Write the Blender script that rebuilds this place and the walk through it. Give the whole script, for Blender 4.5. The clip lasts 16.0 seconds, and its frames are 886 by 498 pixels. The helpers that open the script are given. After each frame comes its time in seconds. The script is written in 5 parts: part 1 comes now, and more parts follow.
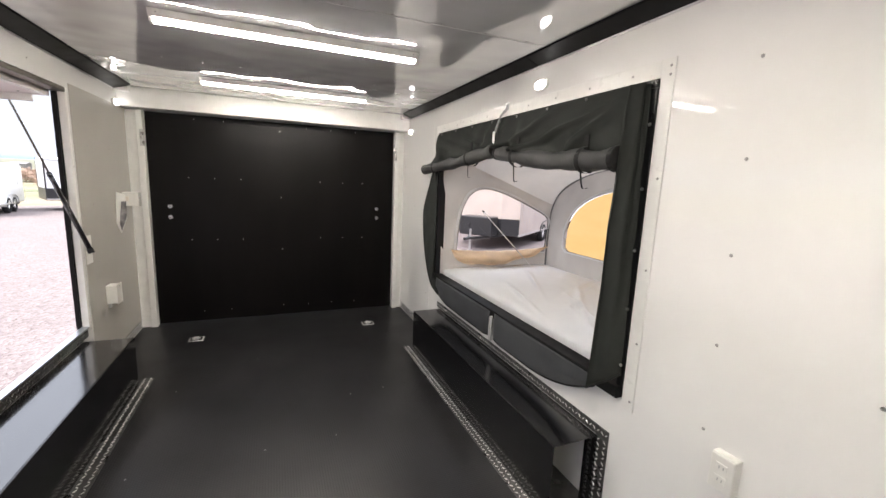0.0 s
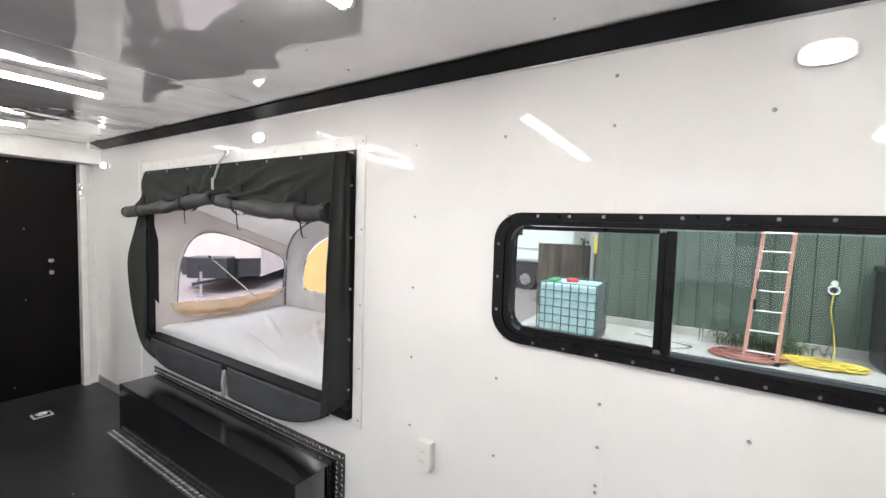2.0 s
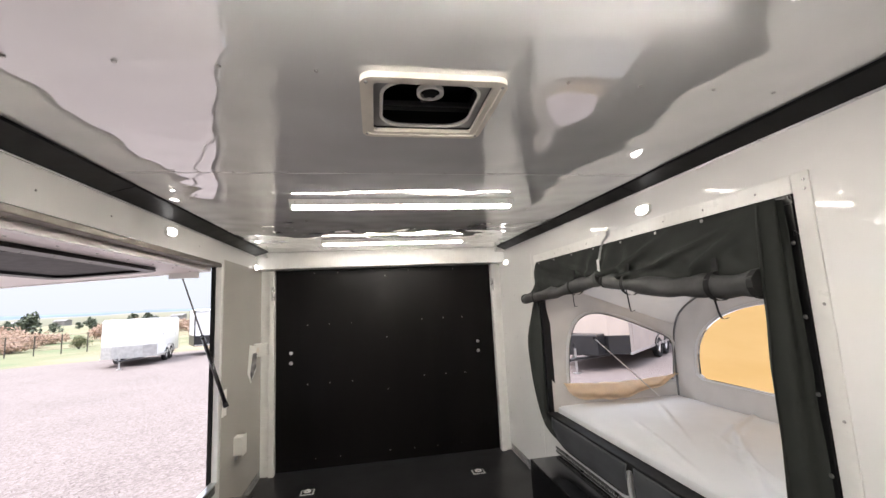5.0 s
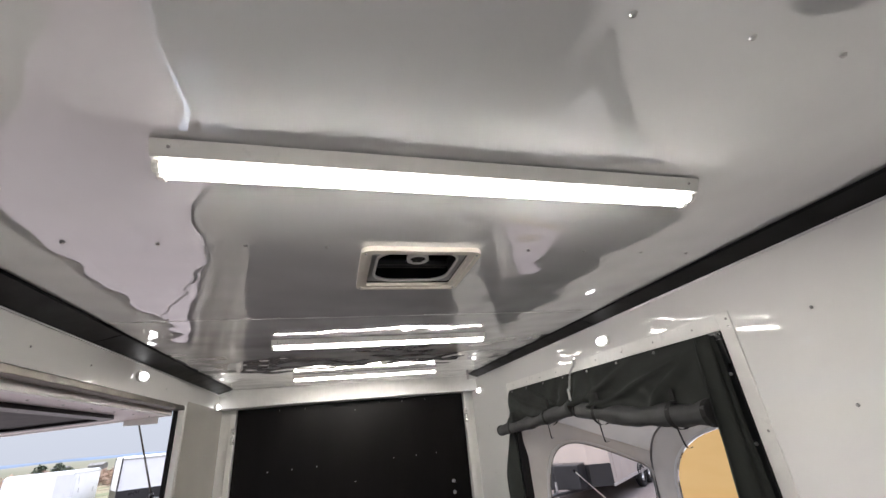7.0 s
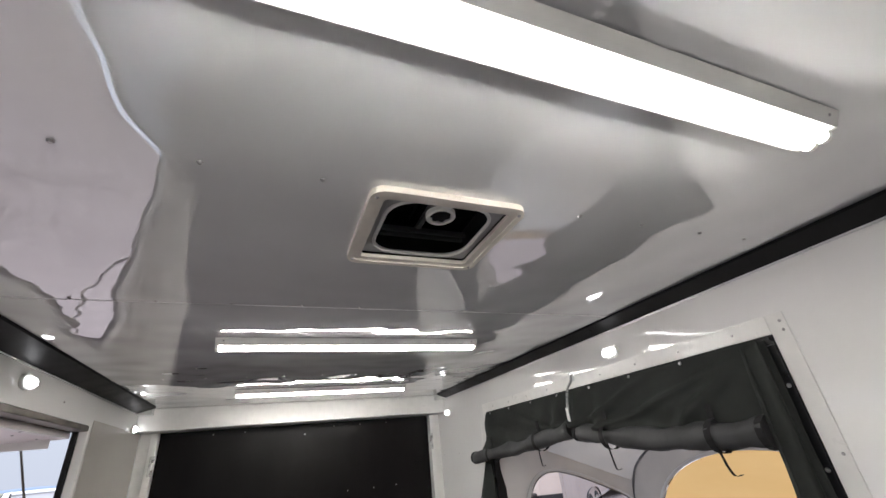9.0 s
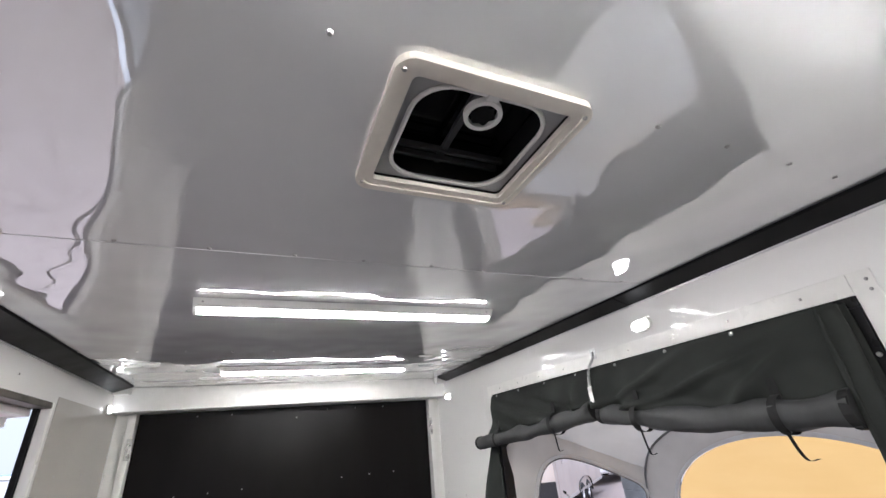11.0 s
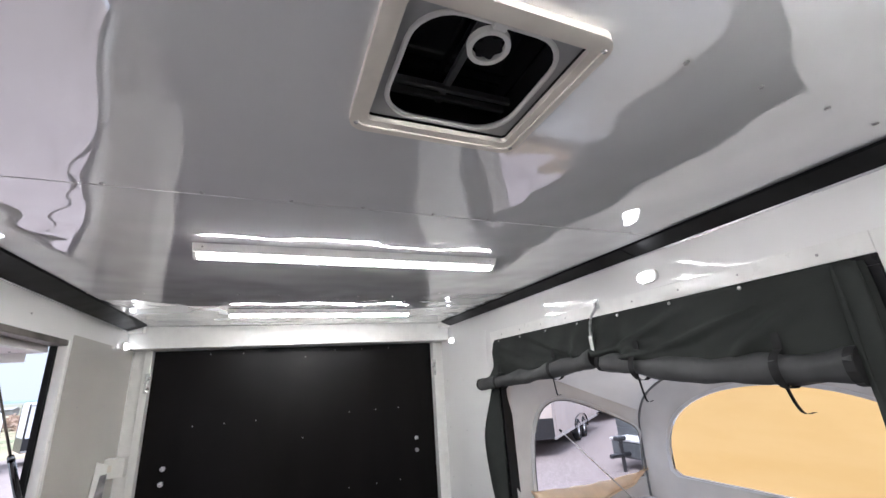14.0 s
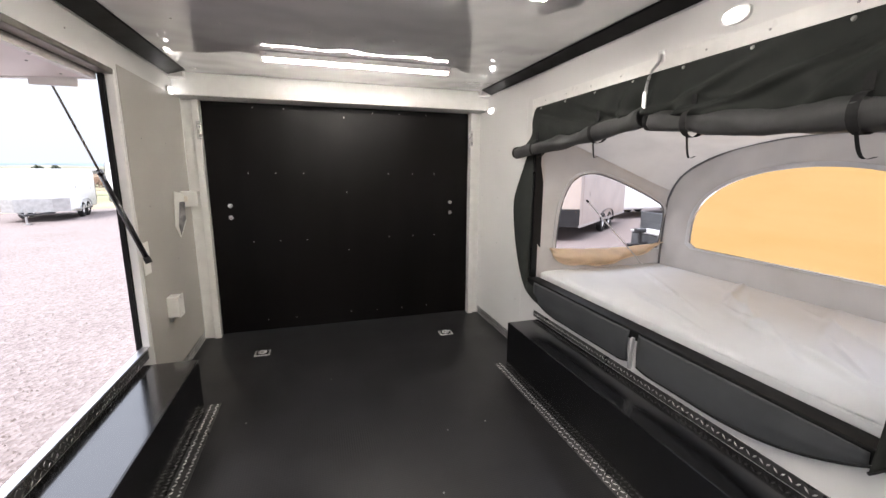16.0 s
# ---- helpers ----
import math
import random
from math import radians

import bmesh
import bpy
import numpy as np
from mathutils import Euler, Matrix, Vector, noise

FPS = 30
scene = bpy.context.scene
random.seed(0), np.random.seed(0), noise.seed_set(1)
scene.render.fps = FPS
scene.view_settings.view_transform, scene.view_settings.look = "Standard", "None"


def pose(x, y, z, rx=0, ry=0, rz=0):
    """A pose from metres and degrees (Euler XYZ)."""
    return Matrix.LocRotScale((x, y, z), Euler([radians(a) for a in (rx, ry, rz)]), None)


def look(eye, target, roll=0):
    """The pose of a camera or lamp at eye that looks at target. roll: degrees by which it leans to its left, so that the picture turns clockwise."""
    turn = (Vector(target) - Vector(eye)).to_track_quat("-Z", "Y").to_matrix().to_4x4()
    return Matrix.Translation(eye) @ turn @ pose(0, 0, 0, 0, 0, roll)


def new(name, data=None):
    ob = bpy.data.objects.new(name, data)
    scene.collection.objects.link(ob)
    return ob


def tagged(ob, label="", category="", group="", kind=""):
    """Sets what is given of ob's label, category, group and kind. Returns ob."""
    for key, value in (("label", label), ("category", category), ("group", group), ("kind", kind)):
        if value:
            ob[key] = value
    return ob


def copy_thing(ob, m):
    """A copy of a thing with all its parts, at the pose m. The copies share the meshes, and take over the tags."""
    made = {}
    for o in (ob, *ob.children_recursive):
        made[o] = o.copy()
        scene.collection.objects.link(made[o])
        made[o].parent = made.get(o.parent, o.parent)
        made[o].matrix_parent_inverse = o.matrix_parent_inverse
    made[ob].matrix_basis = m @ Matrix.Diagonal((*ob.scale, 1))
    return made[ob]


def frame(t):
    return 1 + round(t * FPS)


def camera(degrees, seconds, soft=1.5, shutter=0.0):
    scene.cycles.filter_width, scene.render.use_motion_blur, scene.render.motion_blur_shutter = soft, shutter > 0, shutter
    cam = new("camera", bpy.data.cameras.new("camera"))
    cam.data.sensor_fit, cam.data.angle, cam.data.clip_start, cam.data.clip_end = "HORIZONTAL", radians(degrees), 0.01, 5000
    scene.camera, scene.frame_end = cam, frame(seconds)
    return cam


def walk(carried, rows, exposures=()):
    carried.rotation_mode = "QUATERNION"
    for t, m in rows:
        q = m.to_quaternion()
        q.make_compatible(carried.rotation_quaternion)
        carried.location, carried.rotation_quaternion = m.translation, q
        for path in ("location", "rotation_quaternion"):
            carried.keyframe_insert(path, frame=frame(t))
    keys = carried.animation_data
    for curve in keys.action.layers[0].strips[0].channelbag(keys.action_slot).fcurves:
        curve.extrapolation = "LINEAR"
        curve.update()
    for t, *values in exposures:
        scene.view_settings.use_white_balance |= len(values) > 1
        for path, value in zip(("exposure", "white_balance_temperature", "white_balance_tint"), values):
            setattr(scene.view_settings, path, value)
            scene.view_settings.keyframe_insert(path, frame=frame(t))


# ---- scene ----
cam = camera(95.2, 16.0)
PATH = [
    (0, (0.043, 0.02, 1.455), (0.808, 1.839, 1.129), 2.4),
    (0.5, (-0.005, -0.025, 1.471), (1.082, 1.629, 1.184), 2.1),
    (1, (-0.075, -0.058, 1.496), (1.272, 1.404, 1.278), 1.8),
    (1.5, (-0.026, -0.124, 1.508), (1.523, 1.131, 1.345), 1.8),
    (2, (0.007, -0.188, 1.533), (1.687, 0.89, 1.413), 1.7),
    (2.2, (0.01, -0.191, 1.535), (1.708, 0.859, 1.42), 1.6),
    (2.5, (0.006, -0.17, 1.531), (1.691, 0.901, 1.409), 1.6),
    (3, (0.018, -0.107, 1.514), (1.567, 1.148, 1.355), 1.2),
    (3.5, (0.074, 0.012, 1.5), (1.311, 1.573, 1.317), 0.4),
    (4, (0.068, 0.078, 1.482), (0.883, 1.898, 1.327), -0.2),
    (4.5, (0.021, 0.11, 1.5), (0.464, 2.06, 1.493), -1.5),
    (5, (-0.012, 0.077, 1.561), (0.33, 2.03, 1.824), -2.8),
    (5.2, (-0.027, 0.041, 1.577), (0.323, 1.975, 1.946), -3.3),
    (7.3, (-0.109, -0.104, 1.608), (0.415, 1.637, 2.442), -5.7),
    (7.5, (-0.096, -0.061, 1.609), (0.429, 1.673, 2.455), -5.5),
    (8, (-0.08, 0.072, 1.612), (0.494, 1.77, 2.498), -5.7),
    (8.5, (-0.132, 0.228, 1.606), (0.522, 1.889, 2.507), -5.8),
    (9, (-0.191, 0.319, 1.609), (0.531, 1.953, 2.508), -6.0),
    (9.5, (-0.216, 0.402, 1.592), (0.545, 2.025, 2.478), -6.0),
    (10, (-0.21, 0.509, 1.592), (0.553, 2.142, 2.46), -5.7),
    (10.2, (-0.201, 0.551, 1.593), (0.556, 2.192, 2.449), -5.5),
    (12.3, (-0.162, 0.632, 1.582), (0.604, 2.258, 2.458), -5.7),
    (12.5, (-0.16, 0.633, 1.595), (0.611, 2.248, 2.488), -5.8),
    (13, (-0.145, 0.63, 1.631), (0.632, 2.232, 2.542), -5.8),
    (13.5, (-0.149, 0.622, 1.626), (0.619, 2.259, 2.48), -5.2),
    (14, (-0.145, 0.639, 1.612), (0.6, 2.391, 2.225), -4.0),
    (14.5, (-0.139, 0.682, 1.546), (0.553, 2.537, 1.824), -2.4),
    (15, (-0.138, 0.693, 1.483), (0.496, 2.59, 1.472), -0.8),
    (15.5, (-0.13, 0.698, 1.441), (0.466, 2.593, 1.204), 0.1),
    (16, (-0.132, 0.678, 1.409), (0.442, 2.558, 1.04), 0.3),
]
# the clip's camera sets its own exposure and white balance: seconds, stops, kelvin, tint
LIGHT = [(0, 2.18, 6480, 13), (0.5, 2.23, 6250, 13), (2.0, 2.31, 6080, 13), (3.2, 2.28, 6060, 13), (4.0, 2.27, 6230, 13), (4.5, 2.10, 6380, 13), (5.2, 2.02, 6450, 13),
         (7.3, 1.55, 6180, 13), (9.0, 1.60, 6080, 13), (10.2, 1.86, 5950, 13), (12.3, 2.20, 5800, 13), (13.5, 2.05, 5780, 13), (14.5, 2.11, 5800, 13), (15, 1.98, 6200, 13), (16, 2.14, 6380, 14)]
walk(cam, [(t, look(eye, target, roll)) for t, eye, target, roll in PATH], exposures=LIGHT)

# ---- world and light ----
world = bpy.data.worlds.new("sky")
scene.world = world
world.use_nodes = True
wn = world.node_tree.nodes
sky = wn.new("ShaderNodeTexSky")
sky.sky_type, sky.sun_disc = "NISHITA", False
sky.sun_elevation, sky.sun_rotation = radians(48), radians(250)
sky.air_density, sky.dust_density, sky.ozone_density = 1.0, 4.0, 1.0
haze = wn.new("ShaderNodeMixRGB")
haze.inputs["Fac"].default_value = 0.8
haze.inputs["Color2"].default_value = (10.2, 10.8, 11.9, 1)
world.node_tree.links.new(sky.outputs[0], haze.inputs["Color1"])
# overcast sky: brightest overhead, dimmer towards the horizon
dirn, up_z, rise, veil = wn.new("ShaderNodeTexCoord"), wn.new("ShaderNodeSeparateXYZ"), wn.new("ShaderNodeMapRange"), wn.new("ShaderNodeMixRGB")
rise.inputs["To Min"].default_value, rise.inputs["To Max"].default_value = 0.25, 1.30
rise.interpolation_type = "SMOOTHSTEP"
rise.inputs["From Min"].default_value = 0.08
veil.blend_type = "MULTIPLY"
veil.inputs["Fac"].default_value = 1.0
world.node_tree.links.new(dirn.outputs["Generated"], up_z.inputs[0])
world.node_tree.links.new(up_z.outputs["Z"], rise.inputs["Value"])
world.node_tree.links.new(haze.outputs[0], veil.inputs["Color1"])
world.node_tree.links.new(rise.outputs[0], veil.inputs["Color2"])
world.node_tree.links.new(veil.outputs[0], wn["Background"].inputs[0])
wn["Background"].inputs[1].default_value = 0.105
sun_lamp = bpy.data.lights.new("sun", "SUN")
sun_lamp.energy, sun_lamp.angle, sun_lamp.color = 1.3, radians(14), (1.0, 0.96, 0.9)
sun_ob = new("sun", sun_lamp)
sun_ob.matrix_world = look((-6, -4, 12), (0, 0, 0))
TUBE, PUCK = 21.5, 2.4


# ---- materials ----
def rgb(c):
    return (c, c, c, 1) if isinstance(c, (int, float)) else (*c, 1)


def material(name, colour, rough=0.5, metal=0.0, vary=0.06, scale=6.0, grain=0.0, grain_scale=200.0, wave=0.0, wave_scale=2.0,
             rough_vary=0.08, coat=0.0, tint=None, translucent=0.0, emit=0.0, emit_colour=(1, 1, 1), stretch=(1, 1, 1), spec=0.5, per_object=0.0):
    m = bpy.data.materials.new(name)
    m.use_nodes = True
    n, l = m.node_tree.nodes, m.node_tree.links
    b = n["Principled BSDF"]
    b.inputs["Metallic"].default_value = metal
    b.inputs["Specular IOR Level"].default_value = spec
    b.inputs["Coat Weight"].default_value = coat
    b.inputs["Coat Roughness"].default_value = 0.03
    tc = n.new("ShaderNodeTexCoord")
    mp = n.new("ShaderNodeMapping")
    mp.inputs["Scale"].default_value = stretch
    l.new(tc.outputs["Object"], mp.inputs[0])
    big = n.new("ShaderNodeTexNoise")
    big.inputs["Scale"].default_value, big.inputs["Detail"].default_value = scale, 6
    l.new(mp.outputs[0], big.inputs["Vector"])
    ramp = n.new("ShaderNodeMixRGB")
    base = rgb(colour)
    other = rgb(tint) if tint is not None else tuple(v * (1 - 2.2 * vary) for v in base[:3]) + (1,)
    ramp.inputs["Color1"].default_value, ramp.inputs["Color2"].default_value = base, other
    spread = n.new("ShaderNodeMapRange")
    spread.inputs["From Min"].default_value, spread.inputs["From Max"].default_value = 0.38, 0.68
    l.new(big.outputs["Fac"], spread.inputs["Value"])
    l.new(spread.outputs[0], ramp.inputs["Fac"])
    out = ramp.outputs[0]
    if per_object:
        info, hsv, rng = n.new("ShaderNodeObjectInfo"), n.new("ShaderNodeHueSaturation"), n.new("ShaderNodeMapRange")
        rng.inputs["To Min"].default_value, rng.inputs["To Max"].default_value = 1 - per_object, 1 + per_object
        l.new(info.outputs["Random"], rng.inputs["Value"])
        l.new(rng.outputs[0], hsv.inputs["Value"])
        l.new(out, hsv.inputs["Color"])
        out = hsv.outputs[0]
    l.new(out, b.inputs["Base Color"])
    fine = n.new("ShaderNodeTexNoise")
    fine.inputs["Scale"].default_value, fine.inputs["Detail"].default_value = grain_scale, 3
    l.new(mp.outputs[0], fine.inputs["Vector"])
    rr = n.new("ShaderNodeMapRange")
    rr.inputs["To Min"].default_value, rr.inputs["To Max"].default_value = max(rough - rough_vary, 0.02), min(rough + rough_vary, 1)
    l.new(big.outputs["Fac"], rr.inputs["Value"])
    l.new(rr.outputs[0], b.inputs["Roughness"])
    normal = None
    if wave:
        wv = n.new("ShaderNodeTexNoise")
        wv.inputs["Scale"].default_value, wv.inputs["Detail"].default_value, wv.inputs["Roughness"].default_value = wave_scale, 1.0, 0.3
        l.new(mp.outputs[0], wv.inputs["Vector"])
        bw = n.new("ShaderNodeBump")
        bw.inputs["Strength"].default_value, bw.inputs["Distance"].default_value = 1.0, wave
        l.new(wv.outputs["Fac"], bw.inputs["Height"])
        normal = bw.outputs[0]
    if grain:
        bp = n.new("ShaderNodeBump")
        bp.inputs["Strength"].default_value, bp.inputs["Distance"].default_value = min(grain, 1.0), 0.002
        l.new(fine.outputs["Fac"], bp.inputs["Height"])
        if normal:
            l.new(normal, bp.inputs["Normal"])
        normal = bp.outputs[0]
    if normal:
        l.new(normal, b.inputs["Normal"])
        if coat:
            l.new(normal, b.inputs["Coat Normal"])
    if emit:
        b.inputs["Emission Color"].default_value = rgb(emit_colour)
        b.inputs["Emission Strength"].default_value = emit
    if translucent:
        tr, mix = n.new("ShaderNodeBsdfTranslucent"), n.new("ShaderNodeMixShader")
        l.new(out, tr.inputs["Color"])
        mix.inputs[0].default_value = translucent
        l.new(b.outputs[0], mix.inputs[1])
        l.new(tr.outputs[0], mix.inputs[2])
        l.new(mix.outputs[0], n["Material Output"].inputs[0])
    return m


def clear(name, colour=(1, 1, 1), rough=0.0, ior=1.45):
    m = bpy.data.materials.new(name)
    m.use_nodes = True
    n, l = m.node_tree.nodes, m.node_tree.links
    n.remove(n["Principled BSDF"])
    t, g, mix, fr = n.new("ShaderNodeBsdfTransparent"), n.new("ShaderNodeBsdfGlossy"), n.new("ShaderNodeMixShader"), n.new("ShaderNodeFresnel")
    t.inputs[0].default_value = rgb(colour)
    g.inputs["Roughness"].default_value = rough
    fr.inputs[0].default_value = ior
    l.new(fr.outputs[0], mix.inputs[0])
    l.new(t.outputs[0], mix.inputs[1])
    l.new(g.outputs[0], mix.inputs[2])
    l.new(mix.outputs[0], n["Material Output"].inputs[0])
    return m


WALL = material("glossy white wall panel", (0.84, 0.83, 0.81), 0.05, vary=0.015, scale=1.2, wave=0.004, wave_scale=2.2, rough_vary=0.02, coat=0.25)
# greyish base colour lowered further to carry the dimmer light on the left wall
SHADEPANEL = material("greyish wall panel darkened for left-side shade", (0.50, 0.476, 0.435), 0.24, vary=0.03, scale=1.5, wave=0.003, wave_scale=2.5, rough_vary=0.05)
def ceiling_material():
    """Gloss-painted sheet that bulges gently, with dimples along its rows of screws."""
    m = material("glossy grey ceiling panel", (0.86, 0.86, 0.86), 0.02, metal=0.16, vary=0.02, scale=2, wave=0.014, wave_scale=3.5, rough_vary=0.005, coat=1.0, spec=1.0)
    n, l = m.node_tree.nodes, m.node_tree.links
    b = n["Principled BSDF"]
    b.inputs["Coat Roughness"].default_value = 0.015
    b.inputs["Coat IOR"].default_value = 1.6
    tc, sep = n.new("ShaderNodeTexCoord"), n.new("ShaderNodeSeparateXYZ")
    l.new(tc.outputs["Object"], sep.inputs[0])

    def calc(op, a, c):
        k = n.new("ShaderNodeMath")
        k.operation = op
        for socket, v in zip(k.inputs, (a, c)):
            if isinstance(v, (int, float)):
                socket.default_value = v
            else:
                l.new(v, socket)
        return k.outputs[0]

    ripple = calc("COSINE", calc("MULTIPLY", sep.outputs[0], 2 * math.pi / 0.215), 0)
    near = None
    for row in (1.78, 3.05):
        off = calc("MULTIPLY", calc("SUBTRACT", sep.outputs[1], row), 11.0)
        bell = calc("POWER", 2.718, calc("MULTIPLY", calc("MULTIPLY", off, off), -1.0))
        near = bell if near is None else calc("ADD", near, bell)
    bp = n.new("ShaderNodeBump")
    bp.inputs["Strength"].default_value, bp.inputs["Distance"].default_value = 1.0, 0.0007
    l.new(calc("MULTIPLY", ripple, near), bp.inputs["Height"])
    l.new(b.inputs["Normal"].links[0].from_socket, bp.inputs["Normal"])
    l.new(bp.outputs[0], b.inputs["Normal"])
    l.new(bp.outputs[0], b.inputs["Coat Normal"])
    return m


CEIL = ceiling_material()
WHITE = material("white painted metal", (0.80, 0.79, 0.76), 0.3, vary=0.03, scale=14, grain=0.05)
PLASTIC = material("white plastic", (0.78, 0.77, 0.73), 0.35, vary=0.02, scale=20)
CREAM = material("ivory plastic", (0.76, 0.71, 0.63), 0.38, vary=0.03, scale=25)
GREYP = material("grey plastic", (0.42, 0.42, 0.42), 0.4, vary=0.04, scale=25)
BLACK = material("satin black paint", (0.006, 0.006, 0.007), 0.15, vary=0.2, scale=5, rough_vary=0.07, coat=0.6, wave=0.001, wave_scale=3)
BLACK.node_tree.nodes["Principled BSDF"].inputs["Coat Roughness"].default_value = 0.13
COVE = material("black cove trim", (0.0065, 0.0065, 0.007), 0.45, spec=0.16, vary=0.2, scale=8, rough_vary=0.1)
RAMP = material("black ramp door panel", (0.0062, 0.0052, 0.0050), 0.36, spec=0.12, vary=0.25, scale=3, rough_vary=0.12, grain=0.1, grain_scale=400, stretch=(1, 1, 0.25))
STEEL = material("brushed steel", (0.62, 0.61, 0.6), 0.28, metal=1.0, vary=0.06, scale=30)
ALU = material("mill aluminium", (0.66, 0.66, 0.66), 0.35, metal=1.0, vary=0.08, scale=14)
PLATED = material("bright zinc plate", (0.80, 0.79, 0.77), 0.35, metal=0.45, vary=0.06, scale=40)
SCREW = material("zinc screw", (0.45, 0.44, 0.43), 0.3, metal=1.0, vary=0.15, scale=300)
RUBBER = material("black rubber", (0.006, 0.006, 0.006), 0.6, spec=0.2, vary=0.1, scale=30)
FRAME = material("black window frame", (0.006, 0.006, 0.0065), 0.3, spec=0.22, vary=0.1, scale=20)
FABRIC = material("charcoal canvas", (0.027, 0.030, 0.027), 0.75, vary=0.12, scale=5, grain=0.35, grain_scale=700, spec=0.25)
FABRIC2 = material("slate grey canvas lining", (0.066, 0.069, 0.074), 0.42, vary=0.1, scale=5, grain=0.25, grain_scale=700, spec=0.35)
WEB = material("black webbing", (0.008, 0.008, 0.008), 0.8, vary=0.1, scale=60)
TENT = material("light grey tent fabric", (0.60, 0.57, 0.535), 0.8, vary=0.05, scale=4, grain=0.3, grain_scale=500, translucent=0.11, spec=0.15, wave=0.02, wave_scale=6)
PIPING = material("pale grey seam tape", (0.76, 0.76, 0.76), 0.55, vary=0.03, scale=10, translucent=0.15)
ROLLC = material("rolled charcoal canvas", (0.074, 0.075, 0.075), 0.65, vary=0.15, scale=7, grain=0.3, grain_scale=700, spec=0.3)
DARKMETAL = material("dull bronze metal", (0.16, 0.145, 0.125), 0.4, metal=0.8, vary=0.15, scale=8)
MESH = material("dark insect mesh", (0.035, 0.037, 0.038), 0.6, vary=0.1, scale=20)
DARKPIPE = material("dark grey seam piping", (0.18, 0.18, 0.18), 0.6, vary=0.05, scale=30)
YELLOW = material("yellow window cover fabric", (0.78, 0.50, 0.20), 0.7, vary=0.05, scale=3, tint=(0.74, 0.455, 0.165), grain=0.2, grain_scale=500, translucent=0.78, spec=0.15, stretch=(1, 0.4, 2), wave=0.012, wave_scale=4)
CREAMCLOTH = material("cream yellow rolled fabric", (0.93, 0.76, 0.56), 0.75, vary=0.05, scale=9, grain=0.25, grain_scale=400, translucent=0.4)
SHEET = material("light grey bed cover", (0.64, 0.645, 0.655), 0.75, vary=0.02, scale=5, grain=0.25, grain_scale=600, spec=0.25)
VINYL = clear("clear vinyl", (0.82, 0.81, 0.82), 0.04, 1.14)
GLASS = clear("tinted window glass", (0.68, 0.72, 0.69), 0.0)
PHOTO = material("printed photo", (0.35, 0.33, 0.33), 0.2, vary=0.3, scale=14, tint=(0.03, 0.03, 0.035))
TUBEM = material("lit tube", (0.9, 0.9, 0.9), 0.4, emit=TUBE, emit_colour=(1.0, 0.94, 0.83))
PUCKM = material("lit lens", (0.9, 0.9, 0.9), 0.4, emit=PUCK, emit_colour=(1.0, 0.98, 0.94))


def floor_material():
    m = material("black coin rubber floor", (0.019, 0.0185, 0.020), 0.36, spec=0.40, vary=0.18, scale=2.5, rough_vary=0.1, grain=0.15, grain_scale=300)
    n, l = m.node_tree.nodes, m.node_tree.links
    b = n["Principled BSDF"]
    tc = n.new("ShaderNodeTexCoord")
    v = n.new("ShaderNodeTexVoronoi")
    v.inputs["Scale"].default_value, v.inputs["Randomness"].default_value = 80, 0.0
    l.new(tc.outputs["Object"], v.inputs["Vector"])
    bp = n.new("ShaderNodeBump")
    bp.inputs["Strength"].default_value, bp.inputs["Distance"].default_value = 0.5, 0.0018
    l.new(v.outputs["Distance"], bp.inputs["Height"])
    l.new(b.inputs["Normal"].links[0].from_socket, bp.inputs["Normal"])
    l.new(bp.outputs[0], b.inputs["Normal"])
    return m


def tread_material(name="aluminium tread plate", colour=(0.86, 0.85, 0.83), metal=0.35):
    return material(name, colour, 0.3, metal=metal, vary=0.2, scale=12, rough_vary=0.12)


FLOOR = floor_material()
# bar colour raised for lamp glints, sheet colour lowered for dark reflections
TREADGLINT = tread_material()
TREADDARK = tread_material("tread plate toned dark for reflections", (0.13, 0.128, 0.124), 0.7)


# ---- building helpers ----
def thing(name, base, label, category, group="", kind=""):
    ob = new(name)
    ob.location = base
    ob.empty_display_size = 0.05
    return tagged(ob, label, category, group, kind)


def root_of(ob):
    while ob.parent:
        ob = ob.parent
    return ob


def part(name, bm, material_, parent=None, label="", smooth=False, local=False):
    me = bpy.data.meshes.new(name)
    if parent is not None and not local:
        bmesh.ops.translate(bm, vec=-Vector(root_of(parent).location), verts=bm.verts)
    bmesh.ops.recalc_face_normals(bm, faces=bm.faces)
    bm.to_mesh(me)
    bm.free()
    for p in me.polygons:
        p.use_smooth = smooth
    me.materials.append(material_)
    ob = new(name, me)
    ob.parent = parent
    if label:
        ob["label"] = label
    return ob


def structure(name, bm, material_, label, smooth=False):
    return tagged(part(name, bm, material_, None, "", smooth), label, name.split("_")[0], kind="structure")


def add_box(bm, x0, x1, y0, y1, z0, z1, bevel=0.0, segments=2, turn=None):
    made = bmesh.ops.create_cube(bm, size=1.0)["verts"]
    bmesh.ops.scale(bm, vec=(abs(x1 - x0), abs(y1 - y0), abs(z1 - z0)), verts=made)
    if bevel:
        edges = list({e for v in made for e in v.link_edges})
        res = bmesh.ops.bevel(bm, geom=edges, offset=bevel, segments=segments, affect="EDGES", profile=0.5)
        made = list({v for f in res["faces"] for v in f.verts} | {v for v in made if v.is_valid})
    centre = Vector(((x0 + x1) / 2, (y0 + y1) / 2, (z0 + z1) / 2))
    m = Matrix.Translation(centre) @ (turn if turn is not None else Matrix())
    bmesh.ops.transform(bm, matrix=m, verts=made)
    return made


def boxed(*dims, bevel=0.0, segments=2, turn=None):
    bm = bmesh.new()
    add_box(bm, *dims, bevel=bevel, segments=segments, turn=turn)
    return bm


